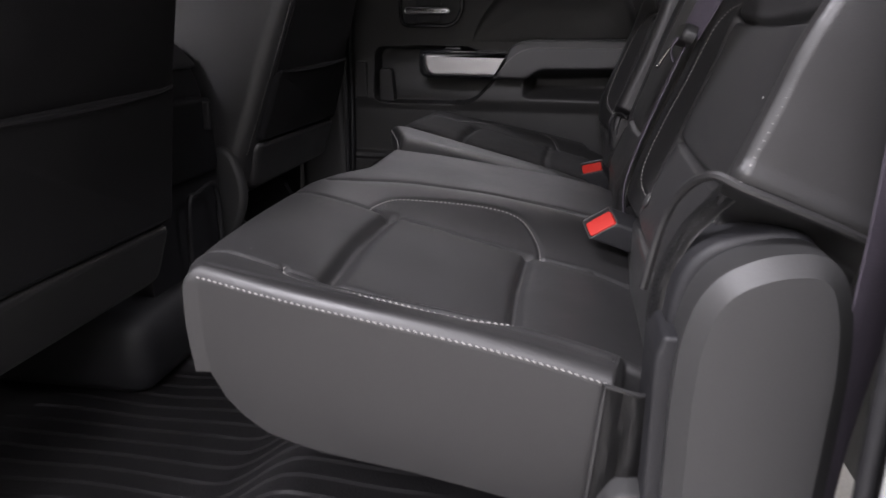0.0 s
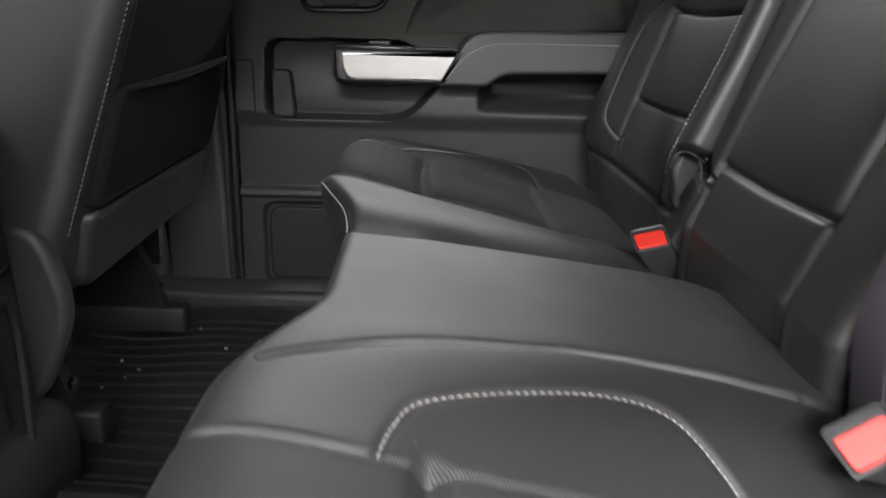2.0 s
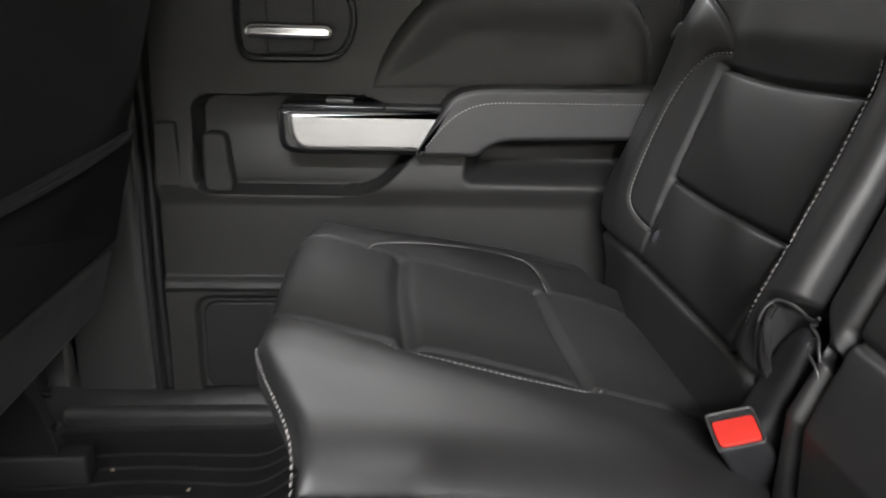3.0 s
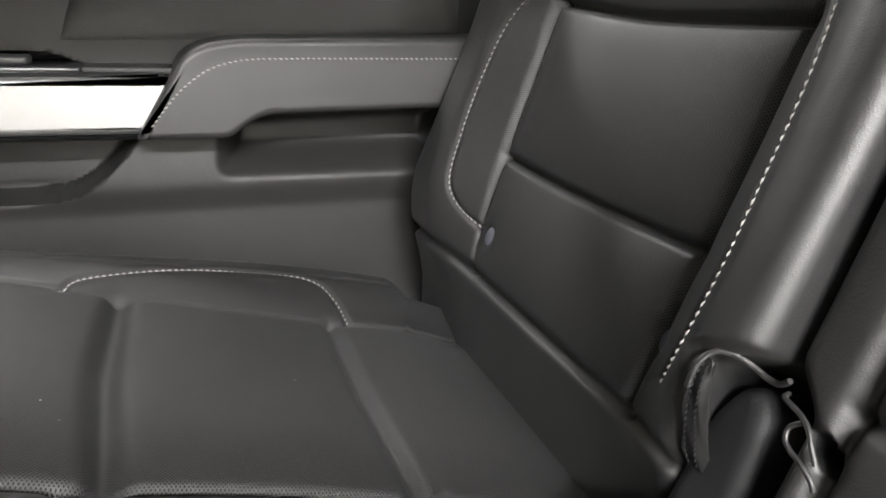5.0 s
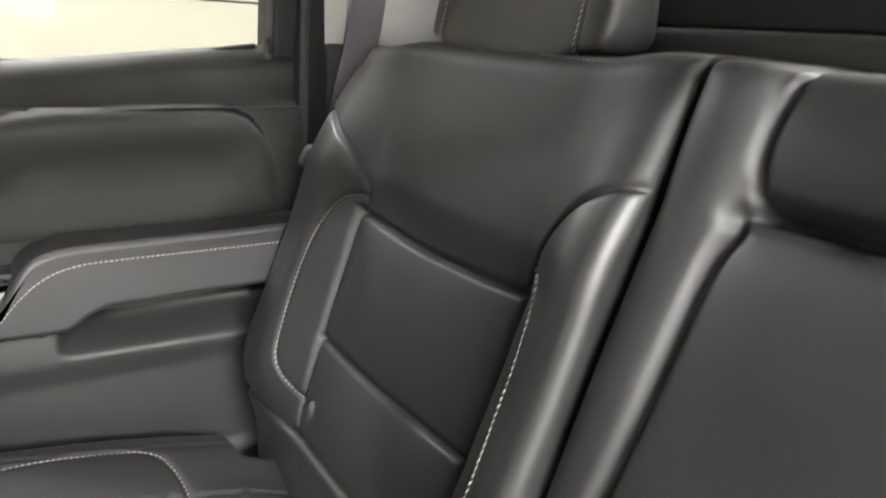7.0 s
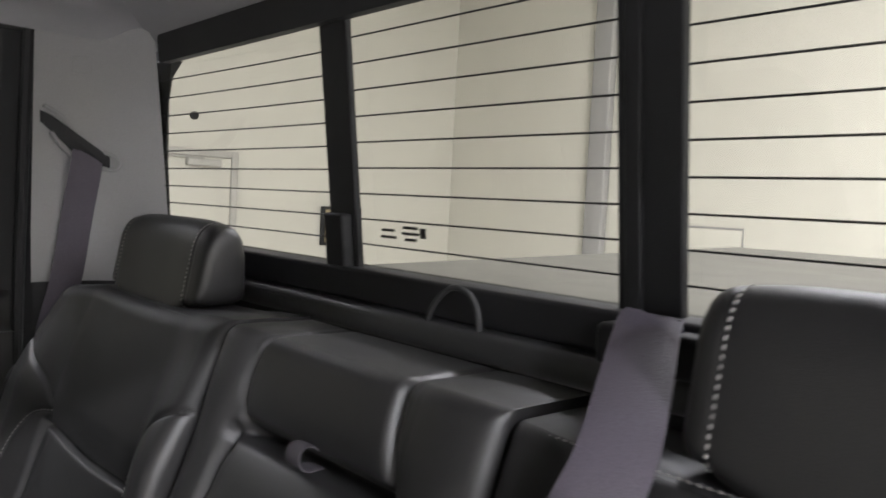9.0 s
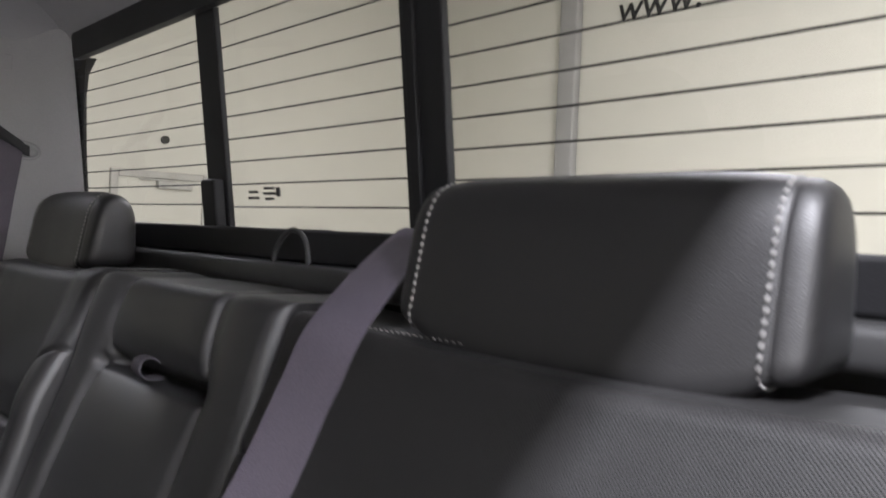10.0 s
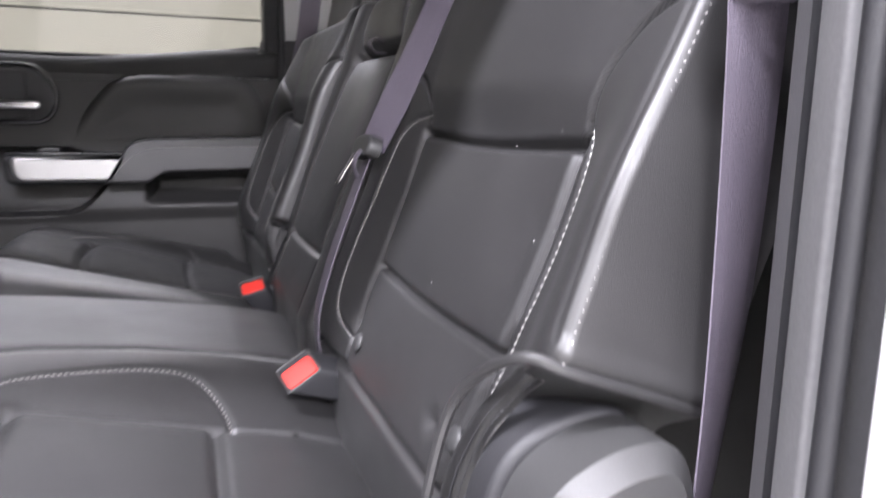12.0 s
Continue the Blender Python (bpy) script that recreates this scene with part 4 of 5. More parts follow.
    # armrest
    arm = rounded([(0.222, 0.430), (0.255, 0.487), (0.268, 0.510), (0.30, 0.522), (0.575, 0.528), (0.575, 0.458), (0.335, 0.452), (0.306, 0.430)], [0.004, 0.01, 0.02, 0.03, 0.004, 0.004, 0.02, 0.008])
    ar = part("armrest", prism(arm, on_y, 0.76, 0.680, 0.0065, segs=5), LEATHER, door, "padded black armrest with pale stitching")
    st = [(x, 0.6800, z) for x, z in curve2([(0.237, 0.444), (0.262, 0.474), (0.288, 0.494), (0.318, 0.503), (0.36, 0.505), (0.47, 0.506), (0.56, 0.507)])]
    stitches("armrest_stitching", [([Vector(p) - Vector((0, 0.0005, 0)) for p in st], (0, -1, 0.1))], ar, 0.0011, 0.0052)
    sil = rounded([(0.050, 0.485), (0.272, 0.485), (0.241, 0.433), (0.066, 0.433), (0.052, 0.452)], [0.010, 0.002, 0.002, 0.014, 0.02])
    part("silver_trim", prism(sil, on_y, 0.75, 0.695, 0.006), SILVER, door, "brushed silver trim")
    part("pull_cup", prism(rounded([(0.036, 0.426), (0.034, 0.491), (0.252, 0.491), (0.256, 0.486), (0.228, 0.426)], [0.025, 0.012, 0.003, 0.003, 0.004]), on_y, 0.775, 0.701, 0.010, segs=5), GLOSS, door, "glossy black pull cup behind the trim")
    part("switch_plate", box(0.040, 0.180, 0.704, 0.752, 0.487, 0.4945, 0.003), GLOSS, door, "glossy black switch plate")
    part("trim_strip", box(0.181, 0.262, 0.706, 0.750, 0.487, 0.4935, 0.002), DOORP, door, "dark strip over the trim")
    sw = part("window_switch", box(0.100, 0.138, 0.710, 0.738, 0.494, 0.502, 0.003), PLASTIC, door, "window switch")
    # inner handle
    bez = rounded([(-0.018, 0.665), (0.100, 0.668), (0.136, 0.630), (0.138, 0.590), (0.118, 0.553), (-0.012, 0.551), (-0.018, 0.58)], [0.015, 0.03, 0.02, 0.02, 0.03, 0.02, 0.02])
    part("handle_bezel", prism(bez, on_y, 0.775, 0.738, 0.004), DARK, door, "black handle surround")
    part("handle_rim", tube([on_y(p, 0.738) for p in bez] + [on_y(bez[0], 0.738)], 0.0055, 8), GLOSS, door, "glossy black rim")
    part("handle_back", prism(rounded([(0.020, 0.556), (0.085, 0.56), (0.085, 0.655), (0.020, 0.655)], 0.008), on_y, 0.745, 0.734, 0.003), DARK, door)
    part("door_handle", prism(rounded([(-0.004, 0.577), (0.108, 0.577), (0.112, 0.588), (0.104, 0.598), (0.0, 0.598), (-0.008, 0.588)], 0.008), on_y, 0.735, 0.716, 0.007), CHROME, door, "chrome pull handle")
    # lock pin, rear window frame, glass
    part("lock_pin", tube([(0.556, 0.782, 0.715), (0.556, 0.782, 0.727), (0.557, 0.782, 0.731), (0.557, 0.782, 0.738)], 0.004, 10), PLASTIC, door, "small lock pin")
    part("pin_collar", tube([(0.556, 0.782, 0.712), (0.556, 0.782, 0.719)], 0.009, 12), PLASTIC, door)
    part("window_frame", prism([(0.564, 0.715), (0.598, 0.715), (0.590, 1.10), (0.556, 1.10)], lambda p, d: Vector((p[0], d - 0.16 * max(0, p[1] - 0.72), p[1])), 0.84, 0.782, 0.006), DARK, door, "black window frame")
    part("window_frame", prism([(-0.16, 0.69), (-0.125, 0.69), (-0.125, 1.10), (-0.16, 1.10)], lambda p, d: Vector((p[0], d - 0.16 * max(0, p[1] - 0.72), p[1])), 0.84, 0.782, 0.006), DARK, door)
    g = raw("glass", [(x, 0.815 - 0.16 * max(0, z - 0.72), z) for x, z in ((-0.15, 0.66), (0.57, 0.66), (0.57, 1.10), (-0.15, 1.10))], [(0, 1, 2, 3)], GLASS, door, "lightly tinted window glass", smooth=False)
    g.visible_shadow = False
    part("door_skin", box(-0.16, 0.60, 0.825, 0.85, -0.12, 0.685, 0.01), BODY, door, "white painted outer skin")
    part("glass_seal", tube([Vector((x, 0.806, 0.695 + 0.034 * float(smooth01(np.array(x), 0.33, 0.60)))) for x in np.linspace(-0.14, 0.55, 20)], 0.0035, 6), DARK, door)


far_door()


def pillar_b():
    pts = rounded([(-0.155, 0.0), (-0.165, 0.30), (-0.19, 0.70), (-0.20, 1.13), (-0.36, 1.13), (-0.34, 0.70), (-0.30, 0.30), (-0.31, 0.0)], 0.03)
    p = structure("pillar_far", prism(pts, on_y, 0.80, 0.735, 0.02, segs=5), PLASTIC, "dark grey plastic pillar trim beside the far door", "pillar trim")
    for k, (x, y) in enumerate(((-0.150, 0.745), (-0.163, 0.738))):
        structure("trim_door_seal", tube(spline([(x, y, 0.045), (x - 0.002, y, 0.2), (x - 0.004, y, 0.5), (x - 0.02, y, 0.9), (x - 0.03, y - 0.04, 1.12)], 6), 0.006, 8), DARK, "black rubber door seal", "seal")
    structure("trim_door_seal", tube(spline([(0.597, 0.765, 0.10), (0.597, 0.768, 0.4), (0.600, 0.775, 0.7), (0.596, 0.74, 0.95), (0.59, 0.70, 1.11)], 6), 0.008, 8), DARK, "black rubber door seal", "seal")
    structure("sill_trim", box(-0.30, 0.60, 0.70, 0.775, -0.01, 0.03, 0.012), PLASTIC, "dark plastic door sill", "trim")
    structure("wall_side_inner", box(-0.36, -0.10, 0.80, 0.823, -0.1, 1.12, 0.004), DARK, "dark body metal behind the door edge", "bodywork")
    structure("wall_side_inner", box(0.575, 0.82, 0.80, 0.823, -0.1, 1.12, 0.004), DARK, "dark body metal behind the corner trim", "bodywork")
    structure("wall_front_side", box(-1.7, -0.36, 0.76, 0.84, -0.1, 0.70, 0.01), DARK, "dark inside of the far front door", "car door")


pillar_b()
structure("wall_front_side", box(-1.7, -0.34, -0.85, -0.77, -0.1, 0.70, 0.01), DARK, "dark inside of the closed driver's door", "car door")
structure("pillar_driver", prism(rounded([(-0.17, 0.0), (-0.20, 1.12), (-0.36, 1.12), (-0.34, 0.0)], 0.02), on_y, -0.80, -0.735, 0.01), PLASTIC, "dark grey pillar trim ahead of the open doorway", "pillar trim")


# near doorway: rear jamb with its seal, white body edge outside
structure("pillar_near", prism(rounded([(0.632, -0.702), (0.592, -0.786), (0.78, -0.786), (0.78, -0.702)], [0.008, 0.012, 0.01, 0.01]), on_z, -0.2, 0.735, 0.004), JAMB, "dark grey jamb trim of the open doorway", "pillar trim")
structure("pillar_near_upper", prism(rounded([(0.580, 0.72), (0.565, 1.12), (0.70, 1.12), (0.78, 0.72)], 0.008), on_y, -0.757, -0.786, 0.006), JAMB, "dark grey upper jamb trim of the open doorway", "pillar trim")
structure("trim_door_seal", prism(rounded([(0.613, -0.748), (0.600, -0.775), (0.592, -0.771), (0.605, -0.744)], 0.0035), on_z, -0.2, 0.735), SEAL, "grey rubber seal along the jamb", "seal")
structure("trim_door_seal", tube(spline([(0.589, -0.786, -0.1), (0.589, -0.786, 0.4), (0.589, -0.786, 0.72), (0.571, -0.79, 1.1)], 8), 0.0055, 10), DARK, "dark rubber seal round the open doorway", "seal")
structure("body_side", prism(rounded([(0.586, -0.3), (0.586, 0.70), (0.571, 1.12), (0.95, 1.12), (0.95, -0.3)], 0.02), on_y, -0.86, -0.803, 0.008), BODY, "white painted body edge of the truck", "bodywork")
structure("roof_rail", prism(rounded([(-1.7, 1.09), (0.70, 1.09), (0.70, 1.19), (-1.7, 1.19)], 0.02), on_y, -0.632, -0.575, 0.01), PLASTIC, "dark roof rail over the open doorway", "roof rail")
structure("roof_rail", prism(rounded([(-1.7, 1.09), (0.70, 1.09), (0.70, 1.19), (-1.7, 1.19)], 0.02), on_y, 0.80, 0.70, 0.02), PLASTIC, "dark roof rail over the far door", "roof rail")
structure("roof_skin", box(-1.75, 0.86, -0.628, 0.76, 1.165, 1.20, 0.02), BODY, "white painted roof of the truck", "bodywork")
structure("sill_near", box(-0.30, 0.62, -0.80, -0.735, -0.10, 0.012, 0.012), PLASTIC, "dark plastic door sill", "trim")


# ---------------- front seats and console ----------------
def front_seat(y0, y1, x, zb, zt, flare, label):
    """A front seat seen from behind: cloth map pocket, leather lower band and rounded leather sides."""
    c = (y0 + y1) / 2
    seat = thing("front_seat", (x, c, 0.0), label, "car seat", "front seats")
    tl = 0.30

    def lift(p, d):
        w = c + (p[0] - c) * (1 + flare * max(-0.25, min(0.25, 0.45 - p[1])))
        return Vector((x - d + tl * (p[1] - 0.30) - 3.0 * max(0, abs(p[0] - c) - (y1 - y0) * 0.34) ** 2, w, p[1]))
    body = [(y0 + 0.05, zb - 0.012), (y0 + 0.01, 0.30), (y0, 0.55), (y0 + 0.01, 0.86), (y0 + 0.06, 0.93), (y1 - 0.06, 0.93), (y1 - 0.01, 0.86), (y1, 0.55), (y1 - 0.01, 0.30), (y1 - 0.05, zb - 0.012)]
    part("backrest", prism(rounded(body, 0.04), lift, 0.26, 0.0, 0.03, segs=5), LEATHER, seat)
    low = rounded([(y0 + 0.055, zb), (y0 + 0.03, zt + 0.003), (y1 - 0.03, zt - 0.003), (y1 - 0.055, zb)], 0.02)
    part("lower_band", prism(low, lift, 0.02, -0.012, 0.012), LEATHER, seat, "black leather lower band")
    up = rounded([(y0 + 0.028, zt + 0.008), (y0 + 0.02, 0.55), (y0 + 0.03, 0.84), (y1 - 0.03, 0.84), (y1 - 0.02, 0.55), (y1 - 0.028, zt + 0.003)], 0.02)
    part("map_pocket_back", prism(up, lift, 0.02, -0.004, 0.003), CLOTH, seat, "black cloth back")
    pk = rounded([(y0 + 0.030, zt + 0.004), (y0 + 0.024, 0.468), (y1 - 0.024, 0.476), (y1 - 0.030, zt)], 0.012)
    part("map_pocket", prism(pk, lift, 0.01, -0.014, 0.006), CLOTH, seat, "black cloth map pocket")
    part("pocket_hem", tube([lift((y0 + 0.03 + (y1 - y0 - 0.06) * i / 10, 0.468 + 0.008 * i / 10 - 0.006 * math.sin(math.pi * i / 10)), -0.012) for i in range(11)], 0.003, 6), CLOTH, seat)
    part("cushion", box(x - 0.62, x - 0.06, y0 + 0.01, y1 - 0.01, 0.20, 0.34, 0.05), LEATHER, seat)
    for sy in (y0 + 0.07, y1 - 0.07):
        if y0 < 0:
            continue
        part("slide_rail", box(x - 0.60, x - 0.02, sy - 0.018, sy + 0.018, 0.03, 0.075, 0.006), DARK, seat, "dark steel slide rail")
        part("rail_bracket", prism(rounded([(x - 0.20, 0.07), (x - 0.05, 0.07), (x - 0.075, 0.15), (x - 0.13, 0.24), (x - 0.20, 0.24)], 0.02), on_y, sy - 0.012, sy + 0.012, 0.004), CLOTH, seat)
        part("bolt", tube([(x - 0.075, sy, 0.105), (x - 0.055, sy, 0.105)], 0.009, 10), CHROME, seat)
        part("bolt", tube([(x - 0.085, sy + 0.02, 0.145), (x - 0.065, sy + 0.02, 0.145)], 0.007, 10), CHROME, seat)
    edge = [lift((y0 + 0.016, z), -0.002) for z in np.linspace(0.32, 0.84, 20)]
    stitches("backrest_stitching", [(edge, (1, -0.4, 0))], seat, 0.0007, 0.006)
    part("side_shield", prism(rounded([(x - 0.30, 0.10), (x - 0.05, 0.12), (x + 0.0, 0.24), (x - 0.03, 0.34), (x - 0.30, 0.30)], 0.04), on_y, y0 - 0.004, y0 - 0.022, 0.01), PLASTIC, seat, "dark plastic side shield")
    return seat


front_seat(-0.70, -0.255, -0.142, 0.190, 0.283, 1.9, "black driver's seat with cloth map pocket on its back")
front_seat(0.125, 0.60, -0.170, 0.245, 0.337, 0.75, "black passenger seat with cloth map pocket on its back")


def console():
    con = thing("center_console", (-0.30, 0, 0), "dark plastic centre console between the front seats", "console")
    body = rounded([(-0.30, 0.02), (-0.215, 0.02), (-0.225, 0.30), (-0.25, 0.47), (-0.30, 0.515), (-0.85, 0.50), (-0.85, 0.02)], [0.01, 0.02, 0.02, 0.06, 0.05, 0.02, 0.01])
    part("body", prism(body, on_y, -0.16, 0.12, 0.03, segs=5), DARK, con)
    part("lid", prism(rounded([(-0.245, 0.475), (-0.30, 0.53), (-0.80, 0.52), (-0.80, 0.47)], [0.02, 0.03, 0.02, 0.01]), on_y, -0.155, 0.115, 0.02), LEATHER, con, "padded black lid")
    part("rear_panel", prism(rounded([(-0.10, 0.30), (0.07, 0.30), (0.06, 0.43), (-0.09, 0.43)], 0.015), on_x, -0.24, -0.207, 0.006), DARK, con, "dark panel with outlets")
    part("lever", box(-0.225, -0.195, 0.025, 0.035, 0.375, 0.425, 0.004), DARK, con, "small dark lever")
    part("cup_rim", tube(spline([(-0.205, -0.06, 0.12), (-0.20, -0.062, 0.26), (-0.20, -0.03, 0.275), (-0.20, 0.04, 0.27), (-0.202, 0.045, 0.12)], 6), 0.005, 6), DARK, con)
    part("base", box(-0.50, -0.185, -0.255, 0.14, 0.0, 0.135, 0.04), DARK, con, "grey plastic console foot")


console()


# ---------------- belts and buckles ----------------
def middle_belt():
    b = thing("middle_seat_belt", (0.6, -0.19, 0.5), "mauve grey seat belt crossing the backrest with its tongue hanging", "seat belt", "seat belts")
    guide = [Vector((0.772, -0.203, 0.775)), Vector((0.756, -0.205, 0.799)), Vector((0.738, -0.208, 0.805))]
    run = guide + [back_at(y, q, h) for y, q, h in ((-0.256, 0.474, 0.026), (-0.246, 0.420, 0.028), (-0.237, 0.360, 0.028), (-0.226, 0.310, 0.029), (-0.212, 0.258, 0.030))]
    # the inner edge lifts away from the backrest on the way down
    tilt = [Vector((0.1, 1, 0.1))] * 3 + [Vector((0, 1, 0)) + BN * k for k in (0.30, 0.35, 0.42, 0.5, 0.4)]
    part("webbing", ribbon(spline(run, 5), [tuple(v) for v in spline(tilt, 5)], 0.044), BELT, b, "mauve grey woven webbing")
    low = [back_at(y, q, h) for y, q, h in ((-0.198, 0.254, 0.028), (-0.195, 0.21, 0.027), (-0.195, 0.16, 0.026), (-0.197, 0.11, 0.024), (-0.201, 0.06, 0.018), (-0.204, 0.02, 0.0), (-0.206, -0.03, -0.03))]
    part("lap_webbing", ribbon(spline(low, 5), (0.10, 1, 0), 0.046), BELT, b)
    tc = back_at(-0.203, 0.250, 0.030)
    tp = part("tongue", prism(rounded([(-0.031, -0.006), (0.027, -0.012), (0.036, 0.004), (0.022, 0.015), (-0.022, 0.017), (-0.034, 0.008)], 0.008), lambda p, d: tc + Vector((0.0, 1, 0)) * p[0] + BU * p[1] + BN * d, -0.004, 0.012, 0.005), PLASTIC, b, "black plastic tongue head")
    hook = [tc + Vector((0, 1, 0)) * a + BU * q + BN * d for a, q, d in ((0.004, -0.004, 0.010), (0.010, -0.030, 0.014), (0.013, -0.043, 0.015), (0.022, -0.041, 0.015), (0.020, -0.028, 0.013), (0.015, -0.004, 0.010))]
    part("tongue_blade", tube(spline(hook, 4), 0.0016, 8), CHROME, tp, "thin chrome hook")
    part("belt_fold", ribbon(spline([tc + Vector((0, 1, 0)) * a + BU * q + BN * d for a, q, d in ((-0.010, 0.004, 0.008), (-0.009, -0.010, 0.013), (-0.007, -0.022, 0.011), (-0.006, -0.030, 0.004))], 5), (0.1, 1, 0.1), 0.016), BELT, tp)
    part("belt_guide", prism(rounded([(-0.248, 0.770), (-0.165, 0.770), (-0.165, 0.800), (-0.248, 0.800)], 0.006), on_x, 0.785, 0.738, 0.005), DARK, b, "black guide on the ledge")


middle_belt()


def shoulder_belt(sg):
    b = thing("shoulder_belt", (0.65, sg * 0.69, 0.75), "mauve grey shoulder belt hanging from the corner trim", "seat belt", "seat belts")
    y = lambda z: sg * (0.692 - 0.10 * max(0, z - 0.80))
    top = [(0.668, y(0.93) + sg * 0.012, 0.935), (0.662, y(0.90) - sg * 0.004, 0.905), (0.655, y(0.84), 0.84), (0.642, y(0.74), 0.74)] if sg > 0 else [(0.668, y(0.93) - 0.012, 0.935), (0.662, y(0.90) + 0.004, 0.905), (0.650, y(0.84), 0.84), (0.622, -0.692, 0.75), (0.607, -0.695, 0.70)]
    turn = [(1, 0, -0.25)] * len(top)
    if sg > 0:
        top += [(0.622, 0.697, 0.64), (0.612, 0.704, 0.50), (0.608, 0.712, 0.30), (0.60, 0.714, 0.14)]
        turn += [(1, 0, -0.25), (1, -0.4, -0.2), (1, -0.9, 0), (1, -0.9, 0)]
    else:
        # it turns half edge-on below the tongue
        top += [(0.616, -0.696, 0.65), (0.622, -0.690, 0.51), (0.617, -0.688, 0.40), (0.606, -0.686, 0.26), (0.600, -0.686, 0.12)]
        turn += [(1, 0.15, -0.05), (1, 0.36, 0), (1, 0.66, 0), (1, 0.95, 0), (1, 1.0, 0)]
    part("webbing", ribbon(spline(top, 6), [tuple(p) for p in spline(turn, 6)], 0.044), BELT, b, "mauve grey woven webbing")
    if sg > 0:
        c = Vector((0.60, 0.704, 0.60))
        rot = lambda p, d: c + Vector((1, 0, -0.35)).normalized() * p[0] + Vector((0.35, 0, 1)).normalized() * p[1] + Vector((0, -sg, 0)) * d
        part("tongue", prism(rounded([(-0.030, -0.016), (-0.012, -0.022), (0.030, -0.004), (0.030, 0.010), (0.0, 0.016), (-0.026, 0.010)], 0.008), rot, -0.004, 0.012, 0.005), PLASTIC, b, "black plastic tongue head")
        return
    t = part("tongue", prism(rounded([(0.577, 0.653), (0.578, 0.672), (0.592, 0.683), (0.608, 0.687), (0.628, 0.684), (0.628, 0.668), (0.598, 0.652)], 0.007), on_y, -0.694, -0.703, 0.004), PLASTIC, b, "black plastic tongue head")
    part("belt_fold", ribbon(spline([(0.606, -0.699, 0.690), (0.605, -0.704, 0.686), (0.605, -0.706, 0.672), (0.608, -0.704, 0.655), (0.612, -0.702, 0.648), (0.613, -0.698, 0.642)], 6), (1, 0, 0.05), 0.034), BELT, t)
    part("belt_stop", tube([(0.596, -0.704, 0.646), (0.612, -0.706, 0.643), (0.630, -0.704, 0.644)], 0.0022, 8), BELT, t)


shoulder_belt(1)
shoulder_belt(-1)


def buckle(c, out, along, stem, label):
    """out: the way the button faces; along: the long edge of its face; stem: the way the housing runs."""
    b = thing("belt_buckle", c, label, "belt buckle", "belt buckles")
    n = Vector(out).normalized()
    e = Vector(along)
    e = (e - n * e.dot(n)).normalized()
    f = n.cross(e)
    ax = Vector(stem).normalized()

    def lift(p, d):
        return Vector(c) + e * p[0] + f * p[1] + (ax * d if d > 0 else n * -d)
    w, t = 0.020, 0.0165
    part("housing", prism(rounded([(-w, -t), (w, -t), (w, t), (-w, t)], 0.006), lift, 0.075, 0.0, 0.003), DARK, b, "black plastic housing")
    bt = part("button", prism(rounded([(-w + 0.003, -t + 0.003), (w - 0.003, -t + 0.003), (w - 0.003, t - 0.008), (-w + 0.003, t - 0.008)], 0.004), lift, 0.01, -0.0022, 0.001), RED, b, "red release button")
    part("slot", prism([(-w + 0.005, t - 0.0065), (w - 0.005, t - 0.0065), (w - 0.005, t - 0.003), (-w + 0.005, t - 0.003)], lift, 0.01, -0.0006), DARK, b, "dark tongue slot")
    part("rim", tube([lift(p, -0.0005) for p in rounded([(-w + 0.001, -t + 0.001), (w - 0.001, -t + 0.001), (w - 0.001, t - 0.001), (-w + 0.001, t - 0.001), (-w + 0.001, -t + 0.001)], 0.004)], 0.0012, 6), PLASTIC, b)
    part("stalk", prism(rounded([(-0.013, -0.010), (0.013, -0.010), (0.013, 0.008), (-0.013, 0.008)], 0.004), lift, 0.12, 0.07, 0.002), DARK, b)


buckle((0.459, -0.262, 0.322), (-0.44, -0.60, 0.67), (0.837, 0, 0.547), (0.93, 0.15, -0.33), "black belt buckle with red button standing between the cushions")
buckle((0.460, 0.178, 0.312), (-0.25, -0.50, 0.83), (0.97, 0.06, 0.05), (0.55, 0.25, -0.75), "black belt buckle with red button lying on the cushion")


def tether_loop():
    lp = thing("tether_loop", (0.75, -0.01, 0.76), "thin black tether loop sticking up behind the backrest", "strap")
    pts = spline([(0.752, 0.024, 0.70), (0.750, 0.026, 0.75), (0.750, 0.018, 0.785), (0.750, -0.008, 0.805), (0.750, -0.034, 0.795), (0.750, -0.042, 0.76), (0.752, -0.040, 0.70)], 6)
    part("cord", tube(pts, 0.0028, 8), PLASTIC, lp)


tether_loop()


